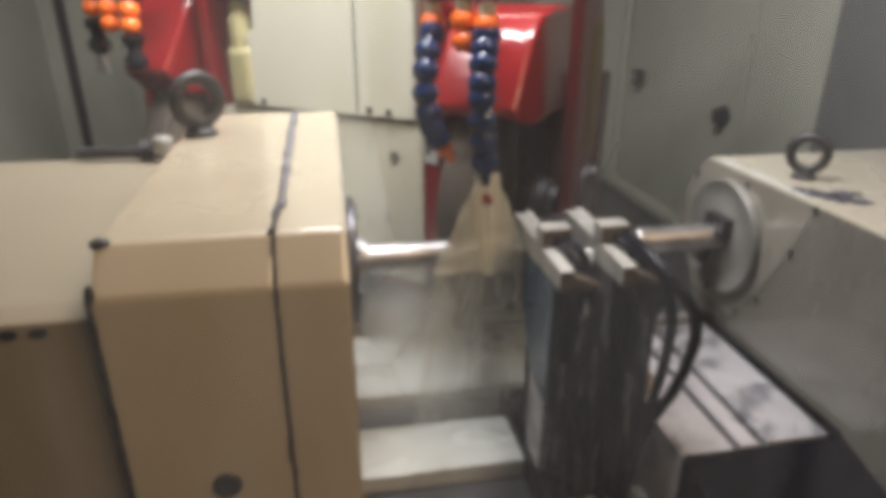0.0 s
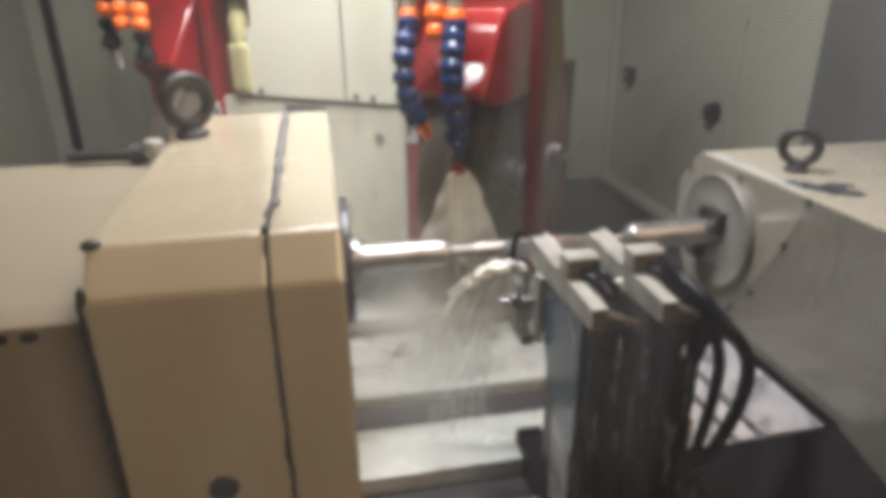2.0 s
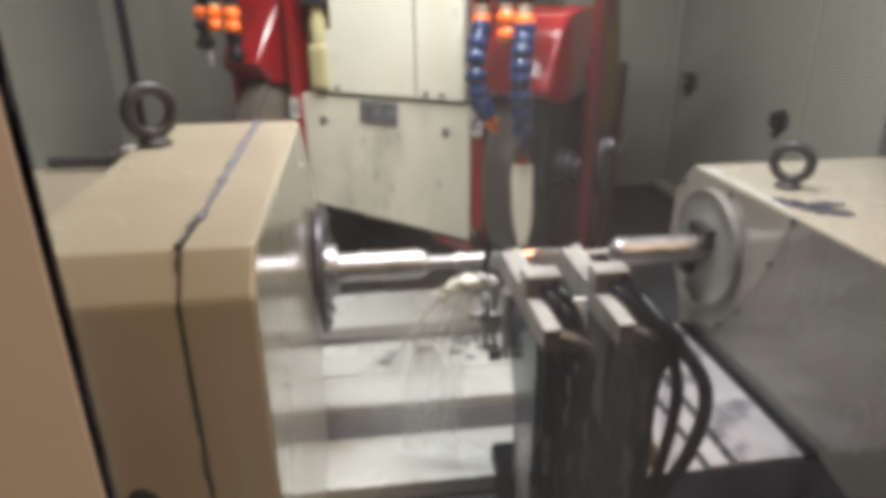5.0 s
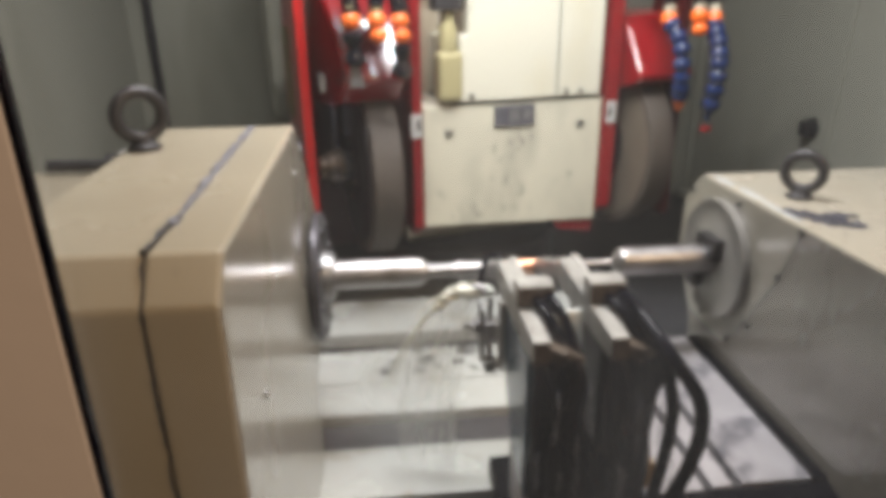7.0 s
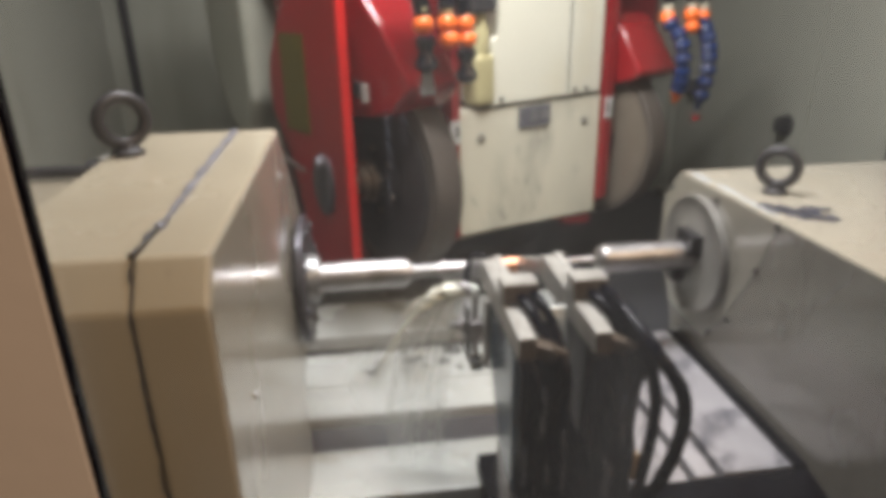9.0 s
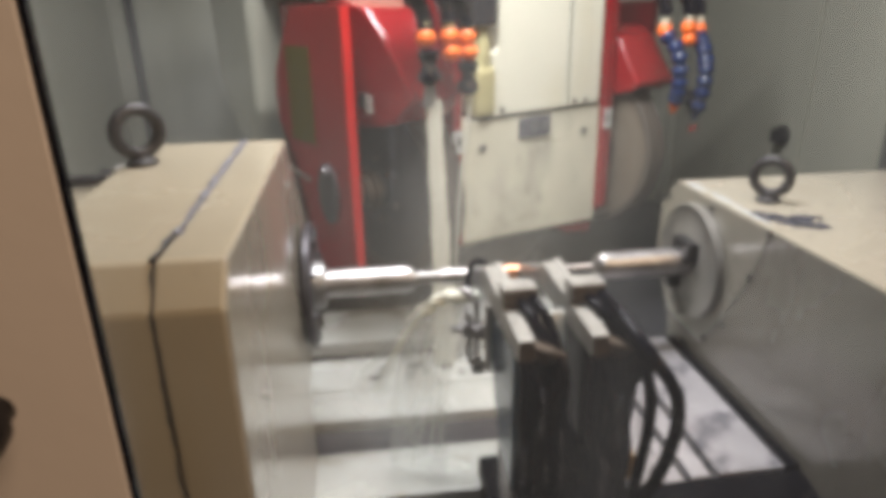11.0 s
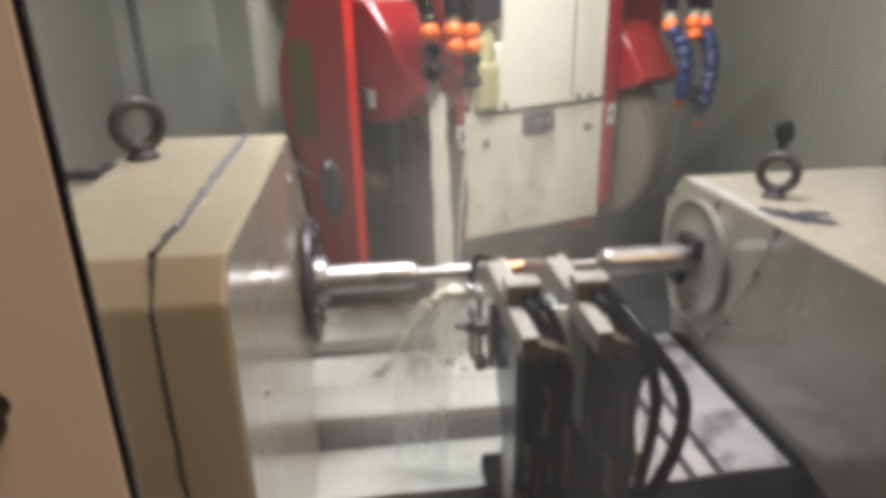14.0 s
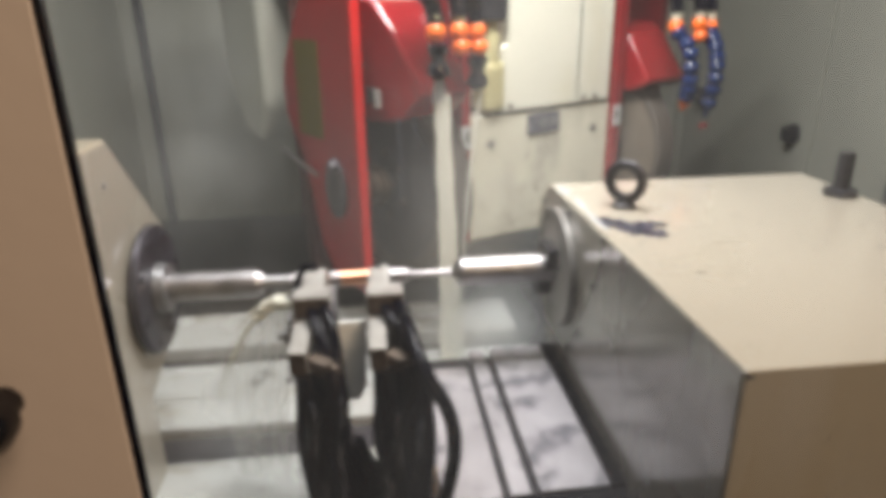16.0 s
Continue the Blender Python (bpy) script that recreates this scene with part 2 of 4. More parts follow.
def lathe(profile, m, seg=40):
    """A turned solid: profile of (radius, height) along the local z of the pose m."""
    bm = bmesh.new()
    rings = []
    for r, h in profile:
        if r < 1e-6:
            rings.append([bm.verts.new((0, 0, h))])
        else:
            rings.append([bm.verts.new((r * math.cos(2 * math.pi * k / seg), r * math.sin(2 * math.pi * k / seg), h)) for k in range(seg)])
    for A, B in zip(rings, rings[1:]):
        for k in range(seg):
            j = (k + 1) % seg
            vs = []
            for v in (A[k % len(A)], A[j % len(A)], B[j % len(B)], B[k % len(B)]):
                if v not in vs:
                    vs.append(v)
            if len(vs) > 2:
                bm.faces.new(vs)
    for ring in (rings[0], rings[-1]):
        if len(ring) > 2:
            bm.faces.new(ring)
    bm.transform(m)
    return bm


ALONG_X = pose(0, 0, 0, 0, 90, 0)
ALONG_Y = pose(0, 0, 0, -90, 0, 0)


def spline(points, n=8):
    """Points of a smooth line through the given ones."""
    P = [Vector(p) for p in points]
    P = [P[0] * 2 - P[1]] + P + [P[-1] * 2 - P[-2]]
    out = []
    for i in range(1, len(P) - 2):
        a, b, c, d = P[i - 1], P[i], P[i + 1], P[i + 2]
        for k in range(n):
            t = k / n
            out.append(0.5 * ((2 * b) + (c - a) * t + (2 * a - 5 * b + 4 * c - d) * t * t + (3 * b - a - 3 * c + d) * t ** 3))
    out.append(P[-2])
    return out


def tube(points, radius, seg=12, n=8, bm=None, flat=1.0):
    """A round tube along a smooth line; radius may be a function of 0..1."""
    bm = bm or bmesh.new()
    pts = spline(points, n)
    ref, last = None, None
    for i, p in enumerate(pts):
        d = (pts[min(i + 1, len(pts) - 1)] - pts[max(i - 1, 0)]).normalized()
        if ref is None:
            ref = d.orthogonal().normalized()
        ref = (ref - d * ref.dot(d)).normalized()
        side = d.cross(ref)
        r = radius(i / (len(pts) - 1)) if callable(radius) else radius
        ring = [bm.verts.new(p + (ref * math.cos(2 * math.pi * k / seg) + side * math.sin(2 * math.pi * k / seg) * flat) * r) for k in range(seg)]
        if last:
            for k in range(seg):
                j = (k + 1) % seg
                bm.faces.new((last[k], last[j], ring[j], ring[k]))
        else:
            bm.faces.new(ring)
        last = ring
    bm.faces.new(last)
    return bm


def torus(R, r, m, seg=36, cs=14):
    bm = bmesh.new()
    rings = []
    for i in range(seg):
        a = 2 * math.pi * i / seg
        rings.append([bm.verts.new(((R + r * math.cos(2 * math.pi * k / cs)) * math.cos(a), (R + r * math.cos(2 * math.pi * k / cs)) * math.sin(a), r * math.sin(2 * math.pi * k / cs))) for k in range(cs)])
    for i in range(seg):
        A, B = rings[i], rings[(i + 1) % seg]
        for k in range(cs):
            bm.faces.new((A[k], A[(k + 1) % cs], B[(k + 1) % cs], B[k]))
    bm.transform(m)
    return bm


def merge(*bms):
    out = bmesh.new()
    for b in bms:
        me = bpy.data.meshes.new("tmp")
        b.to_mesh(me)
        b.free()
        out.from_mesh(me)
        bpy.data.meshes.remove(me)
    return out


def slab(name, lo, hi, material, label, kind="structure", bev=0.0):
    return tagged(link(name, box(lo, hi, bev), material), label, kind=kind)


ON_TABLE, ON_STEADY = [], []

# ======== the enclosure ========
XL, XR, YB, ZF, ZT = -0.72, 0.93, 1.19, -0.28, 1.0
slab("floor", (XL - 0.05, -0.5, ZF - 0.05), (XR + 0.05, YB + 0.05, ZF), TRAY, "dark wet steel tray floor of the grinding machine")
slab("wall_back", (XL - 0.05, YB, ZF), (XR + 0.05, YB + 0.05, ZT), WALL, "grey-green painted rear wall of the machine enclosure")
slab("wall_right", (XR, -0.5, ZF), (XR + 0.05, YB, ZT), WALL, "grey-green painted side wall of the machine enclosure")
slab("wall_left", (XL - 0.05, -0.5, ZF), (XL, YB, ZT), WALL, "grey-green painted side wall of the machine enclosure")
slab("ceiling", (XL - 0.05, -0.5, ZT), (XR + 0.05, YB + 0.05, ZT + 0.04), WALL, "painted roof of the machine enclosure")
# the front: door panel, window and sill
slab("wall_front_sill", (XL - 0.05, -0.56, -1.0), (XR + 0.05, -0.50, -0.36), TAN, "tan painted machine front below the window")
slab("wall_front_top", (XL - 0.05, -0.56, 0.95), (XR + 0.05, -0.50, ZT + 0.04), TAN, "tan painted machine front above the window")
slab("wall_front_end", (XR - 0.1, -0.56, -0.36), (XR + 0.05, -0.50, 0.95), TAN, "tan painted machine front beside the window")
slab("door_1", (XL - 0.05, -0.5290, -0.36), (-0.1535, -0.5225, 0.95), TAN, "tan painted sliding door with a black rubber edge", bev=0.001)
slab("window_1", (-0.1525, -0.5215, -0.36), (XR - 0.1, -0.5185, 0.95), GLASS, "wet and smeared machine window glass")
bpy.data.objects["window_1"].visible_shadow = False
# Unseen dark sheets added to soak up light bouncing off the inner front.
slab("door_absorber", (XL - 0.05, -0.5220, -0.36), (-0.1545, -0.5200, 0.95), DARKWALL, "unseen dark sheet behind the door, added to cut bounced light")
slab("front_absorber_top", (XL, -0.4995, 0.95), (XR - 0.002, -0.496, ZT - 0.002), DARKWALL, "unseen dark sheet above the window, added to cut bounced light")
slab("front_absorber_sill", (XL, -0.4995, ZF + 0.002), (XR - 0.002, -0.496, ZF + 0.06), DARKWALL, "unseen dark sheet below the window, added to cut bounced light")
slab("machine_base", (XL - 0.05, -0.50, -1.0), (XR + 0.05, YB + 0.05, ZF - 0.052), TAN, "tan painted base of the grinding machine")
slab("door_gasket", (-0.1533, -0.5285, -0.36), (-0.1508, -0.5245, 0.95), RUBBER, "black rubber edge of the machine door")
# the workshop round it
slab("workshop_floor", (-2.2, -2.6, -1.1), (2.2, 1.6, -1.0), FLOORM, "concrete workshop floor")
slab("workshop_wall_front", (-2.2, -2.7, -1.0), (2.2, -2.6, 2.8), ROOM, "plain workshop wall")
slab("workshop_wall_rear", (-2.2, 1.6, -1.0), (2.2, 1.7, 2.8), ROOM, "plain workshop wall")
slab("workshop_ceiling", (-2.2, -2.6, 2.8), (2.2, 1.6, 2.9), ROOM, "plain workshop ceiling")
slab("workshop_wall_left", (-2.3, -2.6, -1.0), (-2.2, 1.6, 2.8), ROOM, "plain workshop wall")
slab("workshop_wall_right", (2.2, -2.6, -1.0), (2.3, 1.6, 2.8), ROOM, "plain workshop wall")

# ---- details of the enclosure
wl = thing("wall_latch", "small dark latch on the corner of the enclosure wall", "latch")
part("body", box((0.905, 1.045, 0.045), (0.928, 1.085, 0.09), 0.004), DARK, wl)
part("pin", lathe([(0, 0), (0.008, 0), (0.008, 0.03), (0, 0.03)], pose(0.90, 1.065, 0.067) @ ALONG_X, 16), GREY, wl)
wb = thing("wall_bolt", "black square bolt head on the painted side wall", "bolt")
part("head", box((0.903, 0.613, 0.018), (0.929, 0.643, 0.052), 0.005), DARK, wb)
part("washer", lathe([(0, 0), (0.024, 0), (0.024, 0.006), (0, 0.006)], pose(0.923, 0.628, 0.035) @ ALONG_X, 24), DARK, wb)
slab("trim_corner_right", (XR - 0.022, YB - 0.022, ZF), (XR - 0.001, YB - 0.001, ZT), WALL, "folded corner strip of the enclosure", bev=0.004)
slab("trim_corner_left", (-0.671, YB - 0.018, ZF), (-0.651, YB - 0.001, ZT), CAULK, "dark sealed corner joint of the enclosure", bev=0.003)
slab("trim_joint", (XR - 0.006, 0.560, ZF), (XR - 0.0005, 0.585, ZT), WALL, "folded sheet joint on the side wall", bev=0.002)
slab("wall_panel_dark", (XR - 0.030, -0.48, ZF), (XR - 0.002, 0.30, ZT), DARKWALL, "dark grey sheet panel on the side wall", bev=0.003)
slab("trim_base_right", (XR - 0.05, 0.20, ZF), (XR - 0.002, YB - 0.025, ZF + 0.03), WALL, "sloped sheet skirting of the enclosure", bev=0.01)

# ======== the table ========
table = thing("machine_table", "wet grey machine table with ground steel strips", "machine table")
part("bed", box((-0.36, -0.40, ZF + 0.004), (0.62, 0.425, -0.262), 0.003), TRAY, table)
for y0, y1, z in ((-0.130, -0.037, -0.235), (0.036, 0.1156, -0.235), (0.116, 0.212, -0.2335), (0.275, 0.41, -0.235)):
    part("strip", box((-0.34, y0, -0.262), (0.27 if y0 < 0.05 else 0.40, y1, z), 0.004), TABLE, table)
part("groove_plate", box((-0.34, -0.037, -0.262), (0.27, 0.036, -0.252), 0.002), DGREY, table)
part("front_lip", box((-0.34, -0.30, -0.262), (0.27, -0.19, -0.243), 0.003), TABLE, table)
# Dark puddle spots, placed to fit the camera's view.
PUDDLES = [(-0.048, 0.145, 0.0085), (-0.037, 0.169, 0.006), (0.016, 0.173, 0.011), (0.004, 0.143, 0.007), (0.0836, 0.195, 0.011), (0.066, 0.162, 0.007), (0.112, 0.197, 0.008), (0.118, 0.169, 0.008), (0.004, 0.200, 0.005), (0.035, 0.150, 0.004), (0.09, 0.14, 0.004)]
rnd = random.Random(63)
for x, y, r in PUDDLES:
    r *= 1.25
    ring = [(x + 1.25 * r * math.cos(a) * rnd.uniform(0.7, 1.2), y + r * math.sin(a) * rnd.uniform(0.7, 1.2)) for a in (0.5 * k for k in range(12))]
    part("chip", prism(ring, "z", -0.2337, -0.2322, 0.0), DARK, table, "dark puddle blot on the wet strip")
    if r > 0.007:
        part("bubble", lathe([(0, 0), (r * 0.42, 0), (r * 0.34, 0.0008), (0, 0.0012)], pose(x + r * 0.3, y + r * 0.1, -0.2324), 10), GREY, table, "pale bubble in the puddle")
ON_TABLE.append(table)

coil = thing("coiled_hose", "dark blue hose coil lying on the table front", "hose")
part("loop", torus(0.088, 0.0065, pose(-0.030, -0.286, -0.2362)), NAVY, coil)
part("loop", torus(0.085, 0.0062, pose(-0.027, -0.287, -0.2240)), NAVY, coil)
ON_TABLE.append(coil)

# ---- workhead housing
XH0, XH1, XC = -0.275, -0.1327, -0.1752
PROFILE = [(-0.4105, -0.262), (-0.4105, 0.161), (-0.388, 0.187), (-0.044, 0.1955), (0.09, 0.055), (0.105, -0.03), (0.03, -0.10), (-0.05, -0.125), (-0.05, -0.262)]


def bead(path, radius, lumps, seg=8, seed=1):
    """A line of sealant pressed along a joint, with lumps and thin places."""
    rnd = random.Random(seed)
    pts = []
    for a, b in zip(path, path[1:]):
        a, b = Vector(a), Vector(b)
        k = max(2, int((b - a).length / 0.008))
        pts += [a.lerp(b, i / k) for i in range(k)]
    pts.append(Vector(path[-1]))
    pts = [p + Vector((rnd.uniform(-1, 1) * lumps * 0.6, 0, 0)) for p in pts]
    rad = [radius * (0.55 + 0.75 * rnd.random() ** 2) for _ in range(len(pts) * 2)]
    return tube(pts, lambda t: rad[int(t * (len(rad) - 1))], seg, 2)


house = thing("workhead_housing", "cream painted workhead housing with a black sealant joint", "housing")
part("main_cover", prism(PROFILE, "x", XH0, XC - 0.0006, 0.0035), CREAM, house)
part("end_cover", prism(PROFILE, "x", XC + 0.0006, XH1, 0.0035), CREAM, house)
FACE = [(y * 0.985 - 0.002, z * 0.985 + (0.0 if z > 0 else -0.001)) for y, z in PROFILE]
# Thin sheet added so the end face can be painted in shade.
part("end_panel", prism(FACE, "x", XH1 - 0.001, XH1 + 0.0012, 0.0005), SOFTSHADE, house, "added inner end sheet, stained, with shade in its paint")
part("sealant", bead([(XC, -0.4108, -0.262), (XC, -0.4108, 0.161), (XC, -0.3885, 0.1873)], 0.0009, 0.0024, seed=3), CAULK, house, "lumpy black sealant line")
part("sealant", bead([(XC, -0.388, 0.1873), (XC + 0.002, -0.33, 0.1885)], 0.0024, 0.0030, seed=4), CAULK, house, "thick black sealant")
part("sealant", bead([(XC + 0.002, -0.345, 0.1882), (XC, -0.045, 0.1957)], 0.0034, 0.0010, seed=5), GREYCAULK, house, "thin blue-grey sealant line")
part("sealant", bead([(XH0 - 0.001, -0.4095, -0.262), (XH0 - 0.001, -0.4095, 0.163)], 0.0019, 0.0010, seed=6), CAULK, house, "black sealant edge")
part("sealant_lump", lathe([(0, -0.001), (0.0052, -0.001), (0.003, 0.001), (0, 0.0015)], pose(XH0 + 0.004, -0.3885, 0.1868, 45, 0, 0) @ Matrix.Diagonal((1.2, 0.8, 1, 1)), 14), CAULK, house)
part("sealant_lump", lathe([(0, -0.001), (0.0035, -0.001), (0.003, 0.001), (0, 0.0015)], pose(XH0 + 0.001, -0.4105, 0.165, 80, 0, 0) @ Matrix.Diagonal((0.8, 1.6, 1, 1)), 14), CAULK, house)
for x, z in ((-0.2175, 0.0236), (-0.2175, -0.19)):
    part("screw_recess", lathe([(0, 0), (0.0055, 0), (0.0055, 0.001), (0.0085, 0.0015), (0.0095, 0.0), (0.0095, -0.002), (0, -0.002)], pose(x, -0.4110, z, 90, 0, 0), 24), DARK, house, "dark recessed cap screw")
for y, z in ((-0.33, 0.05), (-0.07, 0.15), (0.06, 0.03)):
    part("face_screw", lathe([(0, 0), (0.0036, 0), (0.0030, 0.002), (0, 0.002)], pose(XH1 + 0.0008, y, z) @ ALONG_X, 14), GREY, house)
ON_TABLE.append(house)
low = thing("low_cover", "cream painted low sheet cover beside the workhead", "cover")
part("shell", prism([(-0.400, -0.262), (-0.400, 0.145), (-0.385, 0.150), (0.03, 0.135), (0.05, -0.262)], "x", -0.51, XH0 - 0.003, 0.003), LOWTAN, low)
for x in (-0.309, -0.325):
    part("oval_slot", lathe([(0, 0), (0.0042, 0), (0.0042, 0.0010), (0, 0.0010)], pose(x, -0.4002, 0.139, 90, 0, 0) @ Matrix.Diagonal((1.2, 0.7, 1, 1)), 20), CAULK, low, "dark oval paint chip")
ON_TABLE.append(low)
pf = thing("pipe_fitting", "dark brass pipe with a bright end cap on the cover", "pipe fitting")
part("pipe", tube([(-0.42, 0.015, 0.146), (-0.36, 0.010, 0.146), (-0.325, 0.0, 0.146)], 0.007, 14), DARK, pf)
part("cap", lathe([(0, 0), (0.0105, 0), (0.0115, 0.003), (0.0115, 0.016), (0.009, 0.019), (0, 0.019)], pose(-0.325, 0.0, 0.145), 24), ALU, pf, "bright domed cap")
part("nut", lathe([(0, 0), (0.013, 0), (0.013, 0.012), (0, 0.012)], pose(-0.352, 0.008, 0.147) @ ALONG_X, 6), DARK, pf)
ON_TABLE.append(pf)

# ---- tailstock housing
tail = thing("tailstock_housing", "cream painted tailstock housing with a flat top", "housing")
TAIL = [(-0.42, -0.262), (-0.42, 0.094), (0.067, 0.0945), (0.110, 0.05), (0.118, -0.03), (0.06, -0.11), (0.03, -0.262)]
part("cover", prism(TAIL, "x", 0.394, 0.92 - 0.16, 0.0025), PALECREAM, tail)
# Added sheet whose darker paint stands for shade on the tailstock end.
part("end_panel", prism([(-0.4175, -0.260), (-0.4175, 0.0915), (0.064, 0.092), (0.107, 0.049), (0.115, -0.03), (0.058, -0.108), (0.03, -0.260)], "x", 0.3925, 0.395, 0.0005), ENDSHADE, tail, "added inner end sheet, stained, with shade in its paint")
# Face plate takes the lightest step of the painted end-face shade.
part("face_plate", prism([(-0.152, 0.0915), (0.072, 0.0915), (0.109, 0.048), (0.113, -0.03), (0.06, -0.10), (-0.04, -0.105), (-0.10, -0.02), (-0.128, 0.028)], "x", 0.3918, 0.3940, 0.0002), FACESHADE, tail, "stained face plate with lighter shade in its paint")
part("sealant", bead([(0.3920, -0.153, 0.0925), (0.3920, -0.129, 0.028), (0.3920, -0.10, -0.02), (0.3920, -0.045, -0.10)], 0.0002, 0.0, seed=9), LABEL, tail, "thin dark joint line")
for y, z in ((-0.153, 0.090), (-0.129, 0.028), (-0.050, 0.049), (-0.088, -0.055), (-0.03, 0.082), (0.088, 0.066), (-0.015, 0.074), (0.02, -0.088), (-0.05, -0.092)):
    part("cap_screw", lathe([(0, 0), (0.0032, 0), (0.0032, 0.003), (0.0020, 0.0034), (0.0020, 0.002), (0, 0.002)], pose(0.3920, y, z) @ pose(0, 0, 0, 0, -90, 0), 14), DARK, tail, "black socket cap screw")
part("chip_corner", lathe([(0, 0), (0.004, 0), (0.003, 0.0015), (0, 0.0015)], pose(0.398, -0.4185, 0.0905, 60, 0, 0), 10), CAULK, tail, "dark paint chip")
for i in range(26):
    x, y = random.uniform(0.42, 0.74), random.uniform(-0.40, 0.05)
    r = random.uniform(0.0008, 0.0022)
    part("paint_chip", lathe([(0, 0), (r, 0), (r * 0.8, 0.0004), (0, 0.0004)], pose(x, y, 0.094) @ Matrix.Diagonal((random.uniform(1, 3.5), 1, 1, 1)), 8), CAULK, tail, "small dark paint chip")
def patch(blobs, z, seed):
    """A thin spill with a ragged outline, out of several flat blobs."""
    rnd = random.Random(seed)
    out = []
    for x, y, rx, ry in blobs:
        bm = bmesh.new()
        n = 18
        ring = [(x + rx * math.cos(6.2832 * k / n) * rnd.uniform(0.7, 1.15), y + ry * math.sin(6.2832 * k / n) * rnd.uniform(0.6, 1.2)) for k in range(n)]
        lo = [bm.verts.new((px, py, z)) for px, py in ring]
        hi = [bm.verts.new((x + (px - x) * 0.94, y + (py - y) * 0.94, z + 0.0005)) for px, py in ring]
        bm.faces.new(hi)
        for k in range(n):
            bm.faces.new((lo[k], lo[(k + 1) % n], hi[(k + 1) % n], hi[k]))
        out.append(bm)
        z += 0.0003
    return merge(*out)


part("oil_patch", patch([(0.421, -0.112, 0.018, 0.020), (0.434, -0.134, 0.019, 0.020), (0.449, -0.152, 0.017, 0.014), (0.449, -0.120, 0.021, 0.012), (0.464, -0.124, 0.010, 0.006), (0.410, -0.098, 0.008, 0.008)], 0.0941, 4), OIL, tail, "dark blue-grey oily patch")
# Wet edge strip; the pale colour stands for its reflection.
part("wet_edge", patch([(0.402, 0.03, 0.006, 0.030), (0.404, -0.03, 0.005, 0.034), (0.401, -0.10, 0.004, 0.040)], 0.0941, 6), WETSHEEN, tail, "wet streak along the edge, its sheen painted pale")
ON_TABLE.append(tail)
stud = thing("stud_bolt", "dark steel stud with a flanged foot on the tailstock", "stud bolt", at=(0.735, -0.045, 0.094))
part("flange", lathe([(0, 0), (0.021, 0), (0.021, 0.008), (0.012, 0.011), (0, 0.011)], pose(0, 0, 0), 6), DARK, stud)
part("shank", lathe([(0, 0.01), (0.0095, 0.01), (0.0095, 0.052), (0.008, 0.055), (0, 0.055)], pose(0, 0, 0), 20), DARK, stud)
part("cross_hole", lathe([(0, -0.0101), (0.003, -0.0101), (0.003, 0.0101), (0, 0.0101)], pose(0, 0, 0.042) @ ALONG_Y, 12), DARK, stud)
ON_TABLE.append(stud)
base = thing("guideway_block", "grey ground steel guideway block with two grooves", "guideway")
part("plate", box((0.304, -0.262, -0.262), (0.3775, 0.03, -0.132), 0.003), PLATE, base)
part("wiper_lip", box((0.3780, -0.264, -0.262), (0.3932, 0.03, -0.1305), 0.003), MATT, base, "dark rubber wiper lip")
part("rail", box((0.274, -0.262, -0.262), (0.2955, 0.03, -0.134), 0.003), PLATE, base)
part("side_plate", box((0.205, -0.262, -0.262), (0.2665, -0.01, -0.137), 0.003), PLATE, base)
part("groove", box((0.206, -0.260, -0.262), (0.3935, 0.028, -0.146), 0.001), DARK, base)
part("front_apron", prism([(-0.419, -0.255), (-0.419, -0.176), (-0.335, -0.1525), (-0.2645, -0.1345), (-0.2645, -0.262), (-0.41, -0.262)], "x", 0.205, 0.3925, 0.001), MATT, base, "black wet rubber apron")
ON_TABLE.append(base)


def eyebolt(x, y, z, turn):
    t = thing("eyebolt", "black steel lifting eyebolt screwed into the housing top", "eyebolt", "lifting eyebolts", (x, y, z))
    part("ring", torus(0.0205, 0.0062, pose(0, 0, 0.0325, 90, 0, 0)), DARK, t)
    part("collar", lathe([(0.0145, 0), (0.0145, 0.005), (0.009, 0.008), (0.0075, 0.013), (0, 0.013)], pose(0, 0, 0)), DARK, t)
    t.rotation_euler = (0, 0, radians(turn))
    return t


ON_TABLE.append(eyebolt(-0.256, -0.135, 0.1925, 38))
ON_TABLE.append(eyebolt(0.451, -0.052, 0.0935, -46))

# ---- spindle, arbors and workpiece
sp = thing("spindle_flange", "round steel faceplate and arbor on the workhead spindle", "faceplate")
part("disc", lathe([(0, 0), (0.078, 0), (0.080, 0.002), (0.080, 0.008), (0.078, 0.010), (0.05, 0.010), (0.048, 0.008), (0.03, 0.008), (0, 0.008)], pose(-0.127, 0, 0) @ ALONG_X, 64), DISC, sp)
part("hub", lathe([(0, 0), (0.032, 0), (0.030, 0.012), (0.024, 0.014), (0, 0.014)], pose(-0.118, 0, 0) @ ALONG_X, 32), GREY, sp)
part("arbor", lathe([(0, -0.01), (0.0185, -0.01), (0.0185, 0.118), (0.014, 0.128), (0, 0.129)], pose(-0.120, 0, 0) @ ALONG_X, 40), STEEL, sp)
part("centre", lathe([(0, 0), (0.0105, 0), (0.0082, 0.010), (0.0082, 0.034), (0.006, 0.042), (0, 0.042)], pose(0.007, 0, 0) @ ALONG_X, 32), GREY, sp, "dull grey centre")
for k in range(8):
    a = 2 * math.pi * (k + 0.3) / 8
    part("bolt", lathe([(0, 0), (0.005, 0), (0.005, 0.004), (0, 0.004)], pose(-0.1175, 0.066 * math.cos(a), 0.066 * math.sin(a)) @ ALONG_X, 6), DARK, sp)
ON_TABLE.append(sp)
ts = thing("tailstock_flange", "round steel faceplate and arbor on the tailstock", "faceplate")
